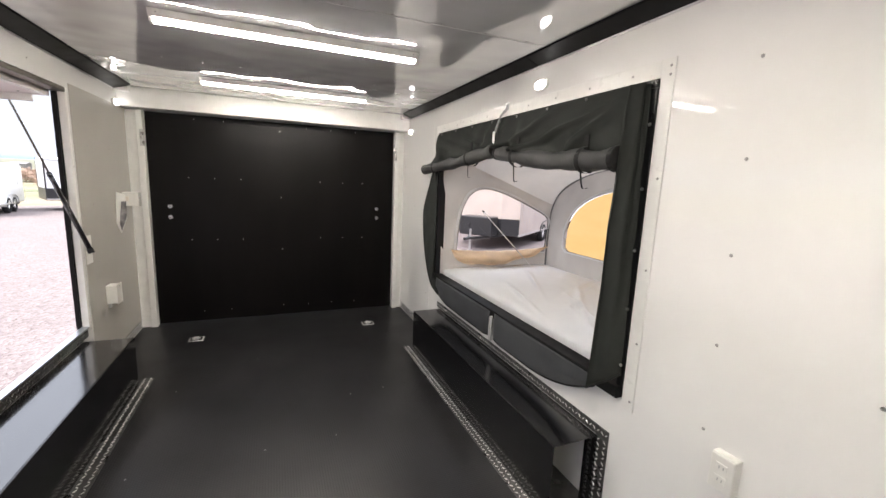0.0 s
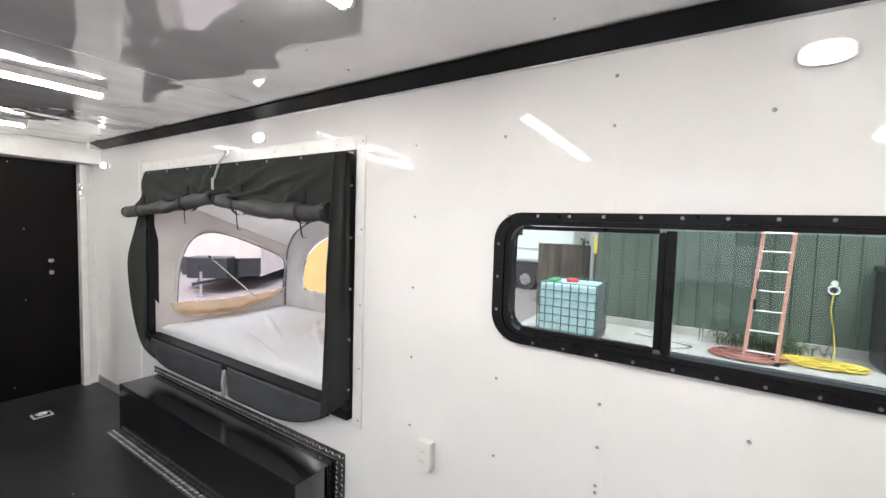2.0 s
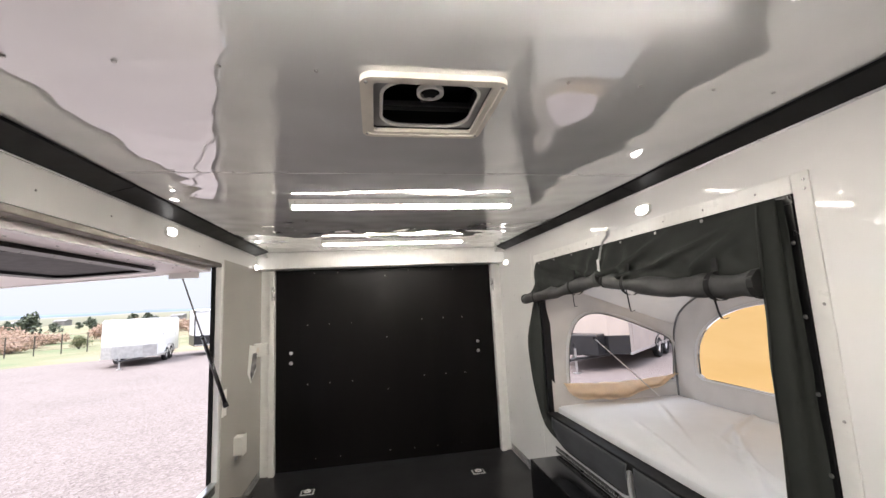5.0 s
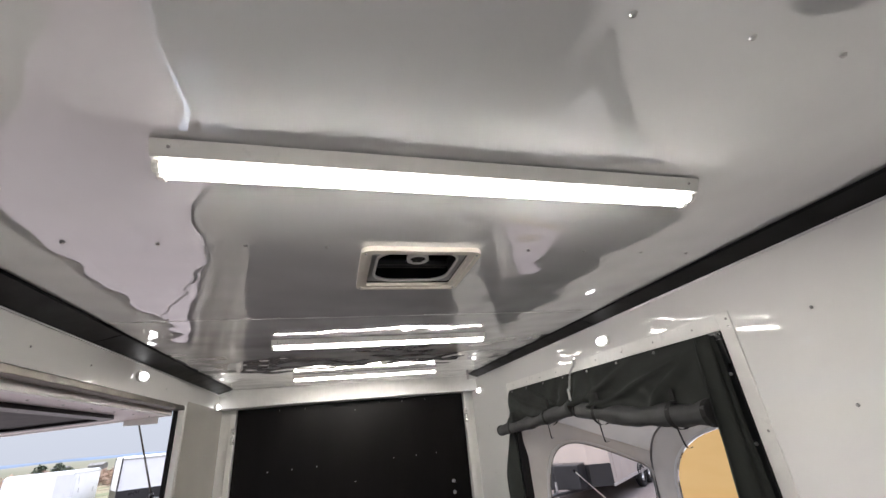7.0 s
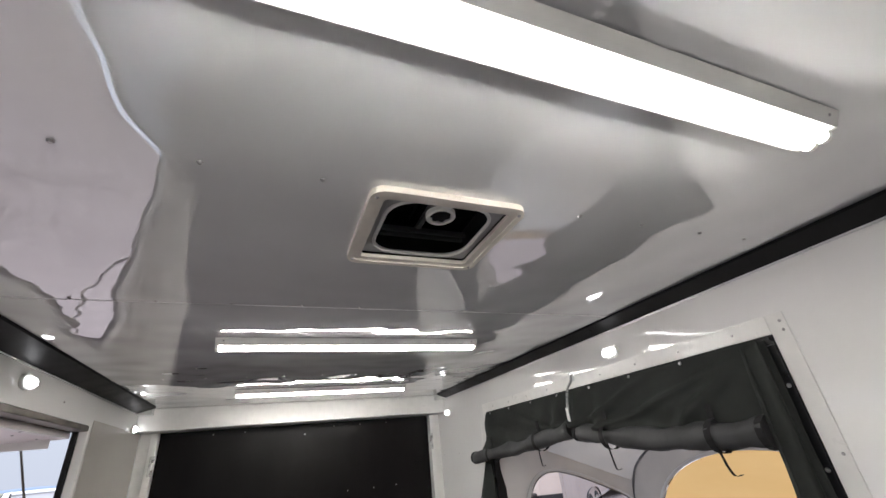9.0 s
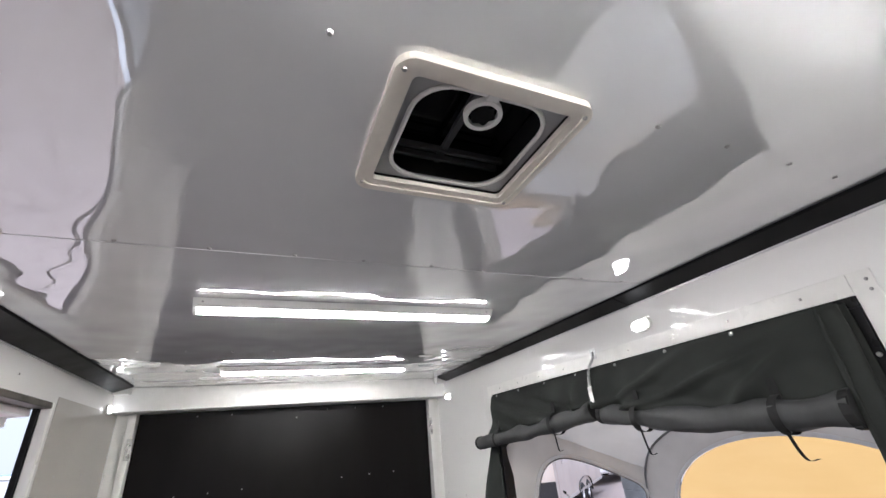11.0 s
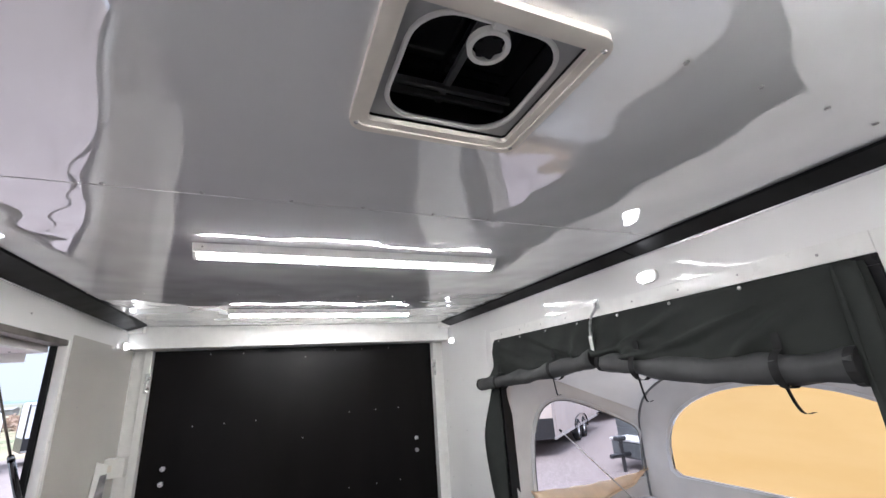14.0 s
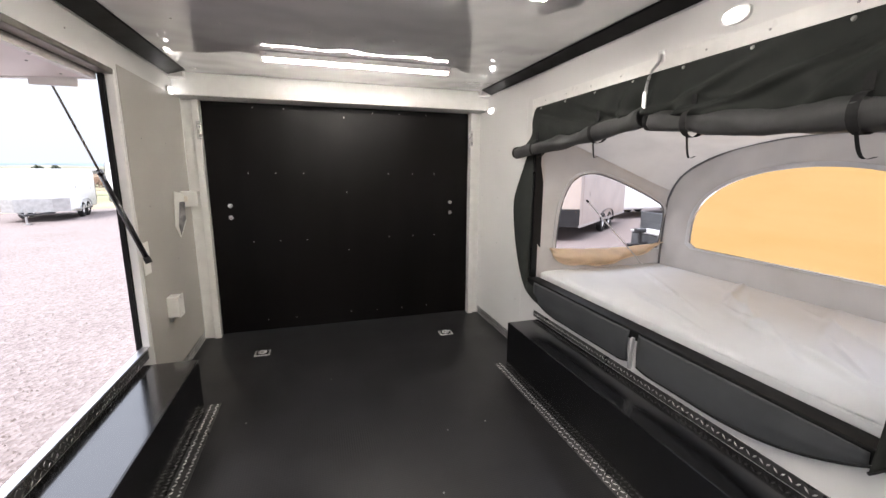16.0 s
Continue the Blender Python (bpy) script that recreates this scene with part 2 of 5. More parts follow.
def add_rod(bm, a, b, r, r2=None, sides=10, caps=True):
    a, b = Vector(a), Vector(b)
    d = b - a
    m = Matrix.Translation((a + b) / 2) @ d.to_track_quat("Z", "Y").to_matrix().to_4x4()
    return bmesh.ops.create_cone(bm, cap_ends=caps, segments=sides, radius1=r, radius2=r if r2 is None else r2, depth=d.length, matrix=m)["verts"]


def rod(a, b, r, r2=None, sides=10):
    bm = bmesh.new()
    add_rod(bm, a, b, r, r2, sides)
    return bm


def add_tube(bm, pts, r, sides=8, closed=False):
    """A tube of radius r (a number or a function of 0..1) along points."""
    pts = [Vector(p) for p in pts]
    n = len(pts)
    rings = []
    up = Vector((0.013, 0.021, 1))
    for i, p in enumerate(pts):
        d = (pts[(i + 1) % n] - pts[i - 1]) if closed else (pts[min(i + 1, n - 1)] - pts[max(i - 1, 0)])
        d.normalize()
        ref = up if abs(d.dot(up.normalized())) < 0.95 else Vector((1, 0.02, 0.01))
        s = d.cross(ref).normalized()
        u = s.cross(d)
        rr = r(i / (n - 1)) if callable(r) else r
        rings.append([bm.verts.new(p + rr * (math.cos(a) * s + math.sin(a) * u)) for a in (2 * math.pi * k / sides for k in range(sides))])
    for i in range(n if closed else n - 1):
        A, B = rings[i], rings[(i + 1) % n]
        for k in range(sides):
            bm.faces.new((A[k], A[(k + 1) % sides], B[(k + 1) % sides], B[k]))
    if not closed:
        bm.faces.new(rings[0][::-1])
        bm.faces.new(rings[-1])


def tube(pts, r, sides=8, closed=False):
    bm = bmesh.new()
    add_tube(bm, pts, r, sides, closed)
    return bm


def smooth_path(pts, steps=6):
    """Catmull-Rom through points."""
    pts = [Vector(p) for p in pts]
    out = []
    for i in range(len(pts) - 1):
        p0, p1, p2, p3 = pts[max(i - 1, 0)], pts[i], pts[i + 1], pts[min(i + 2, len(pts) - 1)]
        for k in range(steps):
            t = k / steps
            out.append(0.5 * ((2 * p1) + (p2 - p0) * t + (2 * p0 - 5 * p1 + 4 * p2 - p3) * t * t + (3 * p1 - p0 - 3 * p2 + p3) * t ** 3))
    out.append(pts[-1])
    return out


def grid(fn, nu, nv, thick=0.0):
    """A sheet from a function of u, v in 0..1; thick gives it a back."""
    bm = bmesh.new()
    vs = [[bm.verts.new(fn(i / nu, j / nv)) for j in range(nv + 1)] for i in range(nu + 1)]
    fs = [bm.faces.new((vs[i][j], vs[i + 1][j], vs[i + 1][j + 1], vs[i][j + 1])) for i in range(nu) for j in range(nv)]
    if thick:
        bmesh.ops.recalc_face_normals(bm, faces=fs)
        bmesh.ops.solidify(bm, geom=fs, thickness=thick)
    return bm


def wob(x, y=0.0, z=0.0, s=1.0):
    return noise.noise(Vector((x * s + 3.7, y * s - 1.3, z * s + 8.1)))


def outline(w, h, r, n=6):
    """A rounded rectangle about 0, 0."""
    pts = []
    for cx, cy, a0 in ((w / 2 - r, h / 2 - r, 0), (-w / 2 + r, h / 2 - r, 90), (-w / 2 + r, -h / 2 + r, 180), (w / 2 - r, -h / 2 + r, 270)):
        for k in range(n + 1):
            a = radians(a0 + 90 * k / n)
            pts.append((cx + r * math.cos(a), cy + r * math.sin(a)))
    return pts


def ring_prism(outer, inner, depth, place):
    """A frame between two outlines of the same count, of some depth; place maps (u, v, w) to the world."""
    bm = bmesh.new()
    n = len(outer)
    rows = [[bm.verts.new(place(u, v, w)) for u, v in line] for line, w in ((outer, 0), (outer, depth), (inner, depth), (inner, 0))]
    for a in range(4):
        A, B = rows[a], rows[(a + 1) % 4]
        for k in range(n):
            bm.faces.new((A[k], A[(k + 1) % n], B[(k + 1) % n], B[k]))
    return bm


def plate(line, depth, place):
    bm = bmesh.new()
    A = [bm.verts.new(place(u, v, 0)) for u, v in line]
    B = [bm.verts.new(place(u, v, depth)) for u, v in line]
    n = len(line)
    bm.faces.new(A)
    bm.faces.new(B[::-1])
    for k in range(n):
        bm.faces.new((A[k], A[(k + 1) % n], B[(k + 1) % n], B[k]))
    return bm


def screw_mesh():
    bm = bmesh.new()
    bmesh.ops.create_cone(bm, cap_ends=True, segments=8, radius1=0.0062, radius2=0.0038, depth=0.004)
    me = bpy.data.meshes.new("screw")
    bm.to_mesh(me)
    bm.free()
    me.materials.append(SCREW)
    return me


SCREWMESH = screw_mesh()


def screw(parent, at, facing, size=1.0):
    ob = new("screw", SCREWMESH)
    ob.parent = parent
    m = Matrix.Translation(Vector(at) - Vector(root_of(parent).location)) @ Vector(facing).to_track_quat("Z", "Y").to_matrix().to_4x4()
    ob.matrix_basis = m @ Matrix.Scale(size, 4)


# ---- the trailer's shell ----
LX, RX, Y0, Y1, TOP = -1.12, 1.37, -2.5, 4.55, 2.125
floor = structure("floor", boxed(LX - 0.1, RX + 0.1, Y0 - 0.1, Y1 + 0.05, -0.12, 0), FLOOR, "black rubber floor with a fine raised coin texture")


# two panels meet at a seam across the trailer
bm = bmesh.new()
VX0, VX1, VY0, VY1 = -0.006, 0.320, 1.027, 1.327   # hole of the roof vent
for dims in ((LX - 0.06, RX + 0.06, Y0 - 0.06, VY0), (LX - 0.06, VX0, VY0, VY1), (VX1, RX + 0.06, VY0, VY1), (LX - 0.06, RX + 0.06, VY1, 1.779)):
    add_box(bm, *dims, TOP, TOP + 0.03)
add_box(bm, LX - 0.06, RX + 0.06, 1.781, Y1, TOP - 0.0015, TOP + 0.0285)
ceiling = structure("ceiling", bm, CEIL, "glossy grey ceiling panels with wavy reflections")

DY0, DY1, DZ1 = -0.62, 0.20, 2.0                 # the open entry door
OY0, OY1, OZ0, OZ1 = 1.12, 3.32, 0.395, 1.93      # the open side hatch
TY0, TY1, TZ0, TZ1 = 1.17, 3.33, 0.59, 1.865     # the opening to the fold-out bed
WY0, WY1, WZ0, WZ1 = -0.67, 0.40, 1.155, 1.546    # the sliding window


def wall_with_holes(x0, x1, holes):
    bm = bmesh.new()
    y = Y0
    for a, b, c, d in sorted(holes):
        add_box(bm, x0, x1, y, a, -0.1, TOP)
        add_box(bm, x0, x1, a, b, -0.1, c)
        add_box(bm, x0, x1, a, b, d, TOP)
        y = b
    add_box(bm, x0, x1, y, Y1, -0.1, TOP)
    return bm


wall_right = structure("wall_right", wall_with_holes(RX, RX + 0.06, [(TY0, TY1, TZ0, TZ1), (WY0, WY1, WZ0, WZ1)]), WALL, "glossy white panelled side wall with small screws")
wall_left = structure("wall_left", wall_with_holes(LX - 0.035, LX, [(OY0, OY1, OZ0, OZ1), (DY0, DY1, 0.0, DZ1)]), WALL, "glossy white side wall with a large open hatch")
wall_front = structure("wall_front", boxed(LX - 0.06, RX + 0.06, Y0 - 0.06, Y0, -0.1, TOP), WALL, "plain white front wall")
roof = structure("roof", boxed(LX - 0.1, RX + 0.1, Y0 - 0.1, Y1 + 0.06, TOP + 0.14, TOP + 0.17), WHITE, "white metal trailer roof")

# ramp door across the rear, its header and posts
ramp = thing("ramp_door", (0.13, 4.5, 0), "closed black ramp door with rows of small screws", "ramp door")
part("panel", boxed(-1.09, 1.34, 4.46, 4.52, 0.004, 2.06, bevel=0.004), RAMP, ramp)
for zz in (1.40, 0.815):
    for xx in (-0.69, -0.475, -0.25, 0.49, 0.72, 0.93):
        screw(ramp, (xx, 4.458, zz), (0, -1, 0), 0.9)
for zz in (1.235, 0.706, 0.108, 1.88):
    screw(ramp, (0.11, 4.458, zz), (0, -1, 0), 1.0)
for xx in (-0.62, -0.38, 0.36, 0.6, 0.85):
    screw(ramp, (xx, 4.458, 1.93), (0, -1, 0), 0.8)
    screw(ramp, (xx, 4.458, 0.1), (0, -1, 0), 0.8)
for xx in (-0.85, 1.09):
    for zz in (1.13, 1.03):
        b = bmesh.new()
        add_rod(b, (xx, 4.462, zz), (xx, 4.452, zz), 0.019, 0.017, 14)
        add_rod(b, (xx, 4.452, zz), (xx, 4.446, zz), 0.010, 0.008, 6)
        part("bolt", b, STEEL, ramp)
header = structure("header", boxed(LX, RX, 4.215, 4.45, 1.962, TOP - 0.002, bevel=0.006), WHITE, "white header beam above the ramp door")
for nm, xa, xb in (("post_1", LX, -0.995), ("post_2", 1.265, RX)):
    b = bmesh.new()
    add_box(b, xa, xb, 4.40, 4.455, 0, 1.962, bevel=0.004)
    inner = xb - 0.05 if xa == LX else xa
    add_box(b, inner, inner + 0.05, 4.375, 4.42, 0, 1.962, bevel=0.004)
    structure(nm, b, WHITE, "white metal door post with a raised lip")
for xx, s in ((-1.0, 1), (1.27, -1)):
    latch = thing("post_latch", (xx, 4.375, 1.72), "galvanised latch plate on the door post", "latch", group="post latches")
    part("plate", boxed(xx - 0.02, xx + 0.014, 4.366, 4.375, 1.66, 1.80, bevel=0.003), STEEL, latch)
    part("pin", rod((xx, 4.36, 1.70), (xx, 4.36, 1.76), 0.008), STEEL, latch)

# black cove strips along both ceiling edges
for nm, x, s in (("trim_1", RX, -1), ("trim_2", LX, 1)):
    for seg, (ya, yb) in enumerate(((Y0, 1.94), (1.945, 4.14))):
        b = bmesh.new()
        w = 0.098 if s < 0 else 0.122
        prof = [(0.002, -0.036), (0.008, -0.041), (w - 0.006, -0.010), (w, -0.002), (0.002, -0.002)]
        A = [b.verts.new((x + s * u, ya, TOP + w)) for u, w in prof]
        B = [b.verts.new((x + s * u, yb, TOP + w)) for u, w in prof]
        b.faces.new(A), b.faces.new(B[::-1])
        for k in range(5):
            b.faces.new((A[k], A[(k + 1) % 5], B[(k + 1) % 5], B[k]))
        strip = structure(nm, b, COVE, "black cove strip between wall and ceiling")
        part("edge_lip", boxed(x + s * 0.002, x + s * 0.010, ya, yb, TOP - 0.046, TOP - 0.036), ALU, strip)
        for k in range(int((yb - ya) / 0.3)):
            screw(strip, (x + s * 0.011, ya + 0.15 + 0.3 * k, TOP - 0.042), (s, 0, -0.3), 0.8)
    b = bmesh.new()
    add_box(b, x + s * 0.002, x + s * 0.10, 4.145, 4.212, TOP - 0.052, TOP - 0.003, bevel=0.003)
    tagged(part("corner_bracket", b, WHITE), "white metal corner bracket under the ceiling", "bracket", "corner brackets")


# diamond plate: a thin sheet with small raised bars
def tread_bars(origin, ux, uy, w, h, step=0.024, size=0.023):
    """Raised bars of alternating slant on a sheet at origin spanned by ux, uy."""
    ux, uy = Vector(ux), Vector(uy)
    nrm = ux.cross(uy).normalized()
    bm = bmesh.new()
    for i in range(int(w / step)):
        for j in range(max(int(h / step), 1)):
            c = Vector(origin) + ux * (i + 0.5) * w / int(w / step) + uy * (j + 0.5) * h / max(int(h / step), 1)
            d = (ux + uy if (i + j) % 2 else ux - uy).normalized() * size / 2
            e = nrm.cross(d.normalized()) * size * 0.15
            q = [bm.verts.new(c + v) for v in (d, e, -d, -e)]
            t = [bm.verts.new(c + v * 0.5 + nrm * 0.003) for v in (d, e, -d, -e)]
            bm.faces.new(t)
            for k in range(4):
                bm.faces.new((q[k], q[(k + 1) % 4], t[(k + 1) % 4], t[k]))
    return bm


def tread_plate(name, label, corner, ux, uy, w, h, mat=TREADGLINT, thick=0.003):
    ux, uy = Vector(ux), Vector(uy)
    n = ux.cross(uy).normalized()
    c = Vector(corner)
    bm = bmesh.new()
    q = [c, c + ux * w, c + ux * w + uy * h, c + uy * h]
    A = [bm.verts.new(p) for p in q]
    B = [bm.verts.new(p + n * thick) for p in q]
    bm.faces.new(A[::-1]), bm.faces.new(B)
    for k in range(4):
        bm.faces.new((A[k], A[(k + 1) % 4], B[(k + 1) % 4], B[k]))
    t = thing(name, c, label, "tread plate")
    # dark sheet and pale bars carry the plate's reflections as colour
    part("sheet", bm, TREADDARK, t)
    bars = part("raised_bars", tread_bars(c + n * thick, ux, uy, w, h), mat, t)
    bars["kind"] = "stuff"
    return t


# wheel boxes
rbox = thing("wheel_box", (1.24, 2.24, 0), "glossy black wheel box against the white wall", "wheel box", "wheel boxes")
RBX, RB0, RB1, RBZ = 1.122, 1.275, 3.18, 0.357
b = bmesh.new()
add_box(b, RBX, RBX + 0.006, RB0, RB1, 0.004, RBZ, bevel=0.002)
part("side_panel", b, BLACK, rbox)
part("top_panel", boxed(RBX + 0.006, RX - 0.004, RB0, RB1, RBZ - 0.006, RBZ, bevel=0.002), BLACK, rbox)
part("far_end", boxed(RBX + 0.006, RX - 0.004, RB1 - 0.006, RB1, 0.004, RBZ - 0.006), BLACK, rbox)
part("partition", boxed(RBX + 0.006, RX - 0.004, 1.72, 1.726, 0.004, RBZ - 0.006), BLACK, rbox)
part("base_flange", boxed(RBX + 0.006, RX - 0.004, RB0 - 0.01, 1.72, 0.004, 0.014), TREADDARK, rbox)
part("side_post", boxed(RX - 0.06, RX - 0.006, RB0, RB0 + 0.02, 0.014, RBZ - 0.006), BLACK, rbox)
lbox = thing("wheel_box", (-0.98, 2.2, 0), "glossy black wheel box under the open hatch", "wheel box", "wheel boxes")
part("side_panel", boxed(-0.848, -0.842, 1.0, 3.17, 0.004, 0.345, bevel=0.002), BLACK, lbox)
part("top_panel", boxed(LX + 0.004, -0.848, 1.0, 3.17, 0.339, 0.345, bevel=0.002), BLACK, lbox)
part("far_end", boxed(LX + 0.004, -0.848, 3.164, 3.17, 0.004, 0.339), BLACK, lbox)
part("near_end", boxed(LX + 0.004, -0.848, 1.0, 1.006, 0.004, 0.339), BLACK, lbox)

tread_plate("floor_strip", "aluminium tread plate strip on the floor beside the wheel box", (1.066, RB0 - 0.22, 0.002), (1, 0, 0), (0, 1, 0), 0.056, 3.265 - RB0 + 0.22)
tread_plate("floor_strip", "aluminium tread plate strip on the floor beside the wheel box", (-0.842, 0.9, 0.002), (1, 0, 0), (0, 1, 0), 0.072, 2.355)
tread_plate("wall_strip", "aluminium tread plate strip on the wall above the wheel box", (RX - 0.001, RB0 - 0.06, RBZ + 0.002), (0, 0, 1), (0, 1, 0), 0.047, RB1 - RB0 + 0.13, TREADGLINT)
tread_plate("wall_strip", "aluminium tread plate strip beside the wheel box", (RX - 0.001, RB0 - 0.06, 0.003), (0, 0, 1), (0, 1, 0), RBZ - 0.003, 0.072, TREADGLINT)
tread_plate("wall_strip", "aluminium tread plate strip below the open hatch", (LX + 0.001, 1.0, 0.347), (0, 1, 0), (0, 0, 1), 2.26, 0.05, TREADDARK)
tread_plate("kick_strip", "aluminium tread plate kick strip along the wall", (RX - 0.001, 3.27, 0.002), (0, 0, 1), (0, 1, 0), 0.075, 1.10, TREADGLINT)
tread_plate("kick_strip", "aluminium tread plate kick strip along the wall", (LX + 0.001, 3.27, 0.002), (0, 1, 0), (0, 0, 1), 1.10, 0.075, TREADGLINT)

# floor tie-down rings
for xx, yy in ((0.894, 3.948), (-0.618, 3.951)):
    d = thing("tie_down", (xx, yy, 0), "recessed steel tie-down ring set in the black floor", "tie-down", "tie-downs")
    part("pan", boxed(xx - 0.058, xx + 0.058, yy - 0.05, yy + 0.05, 0.001, 0.006, bevel=0.002), PLATED, d, "bright zinc-plated pan")
    part("well", boxed(xx - 0.044, xx + 0.044, yy - 0.036, yy + 0.036, 0.006, 0.0072), RUBBER, d)
    pts = [(xx + 0.028 * math.cos(a), yy + 0.022 * math.sin(a), 0.012) for a in np.linspace(0, 2 * math.pi, 14)[:-1]]
    part("ring", tube(pts, 0.007, 6, True), PLATED, d, smooth=True)
    part("ring_clasp", boxed(xx - 0.010, xx + 0.010, yy + 0.014, yy + 0.042, 0.007, 0.015, bevel=0.002), PLATED, d)

for xx, yy in ((-0.035, 2.175), (0.339, 2.187), (-0.643, 2.157), (0.725, 2.631), (0.492, 2.612), (-0.593, 2.997), (-0.112, 3.377)):
    screw(floor, (xx, yy, 0.002), (0, 0, 1), 0.8)

# lining panels between the openings and the ramp door
part("lining_panel", boxed(RX - 0.004, RX - 0.0005, 3.47, 4.372, 0.08, 1.955, bevel=0.001), WALL, wall_right)
# left panel takes the darker colour for the shade on its side
part("lining_panel", boxed(LX + 0.0005, LX + 0.004, 3.345, 4.372, 0.08, 1.962, bevel=0.001), SHADEPANEL, wall_left)

# screws of the walls and ceiling
for yy in (0.831, 0.433, 0.065, -0.325, -0.715, -1.1):
    for zz in (1.857, 1.562, 1.264, 0.965, 0.666):
        if WY0 - 0.06 < yy < WY1 + 0.07 and 1.1 < zz < 1.65:
            continue
        screw(wall_right, (RX - 0.002, yy, zz), (-1, 0, 0))
for zz in (2.01, 0.82, 0.69, 0.40):
    screw(wall_right, (RX - 0.002, 0.065, zz), (-1, 0, 0))
for yy in (3.55, 3.95, 4.3):
    for zz in (1.6, 1.2, 0.8, 0.4):
        screw(wall_right, (RX - 0.006, yy, zz), (-1, 0, 0), 0.8)
        screw(wall_left, (LX + 0.006, yy, zz), (1, 0, 0), 0.8)
for yy in (1.6, 2.0, 2.9):
    screw(wall_left, (LX + 0.002, yy, 2.0), (1, 0, 0), 0.8)
for k in range(11):
    for yy in (1.765, 3.05, 0.2, 1.01):
        xx = -0.99 + 0.215 * k
        if yy == 1.01 and -0.1 < xx < 0.42:
            continue
        screw(ceiling, (xx + 0.02 * wob(k, yy), yy, TOP - 0.0035), (0, 0, -1))
for za, zb in ((-0.05, WZ0 - 0.04), (WZ1 + 0.04, TOP - 0.05)):
    part("seam", boxed(RX - 0.0012, RX + 0.001, 0.046, 0.050, za, zb), WHITE, wall_right)


# ---- lamps ----
def strip_lamp(y):
    lamp = thing("strip_light", (0.165, y, TOP), "white ceiling strip light with two lit tubes", "ceiling light", "ceiling strip lights")
    xa, xb = -0.428, 0.77
    b = bmesh.new()
    prof = [(-0.052, -0.004), (-0.036, -0.032), (0.036, -0.032), (0.046, -0.004)]
    A = [b.verts.new((xa, y + u, TOP + w)) for u, w in prof]
    B = [b.verts.new((xb, y + u, TOP + w)) for u, w in prof]
    b.faces.new(A), b.faces.new(B[::-1])
    for k in range(4):
        b.faces.new((A[k], A[(k + 1) % 4], B[(k + 1) % 4], B[k]))
    body = part("housing", b, WHITE, lamp)
    # dark strip put in for the shadow line between housing and ceiling
    part("shadow_gap_strip", boxed(xa + 0.004, xb - 0.004, y - 0.044, y + 0.040, TOP - 0.004, TOP - 0.0002), RUBBER, lamp, "dark strip in place of the shadow gap above the housing")
    for xx in (xa + 0.03, xb - 0.03):
        screw(body, (xx, y - 0.046, TOP - 0.016), (0, -1, -0.4), 0.6)
    for yy in (y - 0.012, y + 0.012):
        part("tube", rod((xa + 0.012, yy, TOP - 0.037), (xb - 0.012, yy, TOP - 0.037), 0.0092, sides=14), TUBEM, lamp, "lit warm white tube", smooth=True)
        for xx, s in ((xa, 1), (xb, -1)):
            part("end_cap", rod((xx, yy, TOP - 0.036), (xx + s * 0.012, yy, TOP - 0.036), 0.013, sides=14), PLASTIC, lamp)


for y in (-0.95, 0.612, 2.23, 3.525):
    strip_lamp(y)


def puck(x, y, z, s):
    p = thing("wall_light", (x, y, z), "small oval white wall light, lit", "wall light", "oval wall lights")

    def place(u, v, w):
        return x + s * w, y + u, z + v
    def oval(a, c):
        return [(a * math.copysign(abs(math.cos(t)) ** 0.75, math.cos(t)), c * math.copysign(abs(math.sin(t)) ** 0.75, math.sin(t))) for t in np.linspace(0, 2 * math.pi, 25)[:-1]]
    part("rim", ring_prism(oval(0.056, 0.03), oval(0.045, 0.021), 0.014, place), PLASTIC, p)
    b = bmesh.new()
    rows = [[b.verts.new(place(u * k, v * k, w)) for u, v in oval(0.045, 0.021)] for k, w in ((1, 0.008), (0.96, 0.020), (0.75, 0.028), (0.3, 0.031))]
    for A, B in zip(rows, rows[1:]):
        for k in range(24):
            b.faces.new((A[k], A[(k + 1) % 24], B[(k + 1) % 24], B[k]))
    b.faces.new(rows[-1])
    part("lens", b, PUCKM, p, "lit frosted lens", smooth=True)


for x, y, z, s in ((RX, 1.91, 1.983, -1), (RX, -0.415, 1.98, -1), (RX, 4.12, 1.948, -1), (LX, 2.50, 2.022, 1), (LX, 0.51, 2.02, 1), (LX, 4.15, 1.978, 1)):
    puck(x, y, z, s)

# ---- roof vent ----
vent = thing("roof_vent", (0.163, 1.19, TOP), "ivory roof vent with a dark lid and round crank knob", "roof vent")


def vplace(u, v, w):
    return 0.157 + u, 1.177 + v, TOP - w


N = 6
part("flange", ring_prism(outline(0.382, 0.354, 0.034, N), outline(0.350, 0.322, 0.022, N), 0.016, vplace), CREAM, vent)
part("flange_slope", ring_prism(outline(0.350, 0.322, 0.022, N), outline(0.314, 0.286, 0.012, N), 0.012, vplace), CREAM, vent)
part("inner_frame", ring_prism(outline(0.313, 0.285, 0.012, N), outline(0.268, 0.258, 0.07, N), 0.006, lambda u, v, w: vplace(u, v, w - 0.012)), GREYP, vent, "grey plastic inner frame")
part("rim_bead", tube([vplace(u, v, -0.004) for u, v in outline(0.270, 0.260, 0.07, N)], 0.005, 6, True), PLASTIC, vent, smooth=True)
part("well", ring_prism(outline(0.322, 0.296, 0.012, N), outline(0.314, 0.288, 0.012, N), -0.09, vplace), FRAME, vent, "dark vent well")
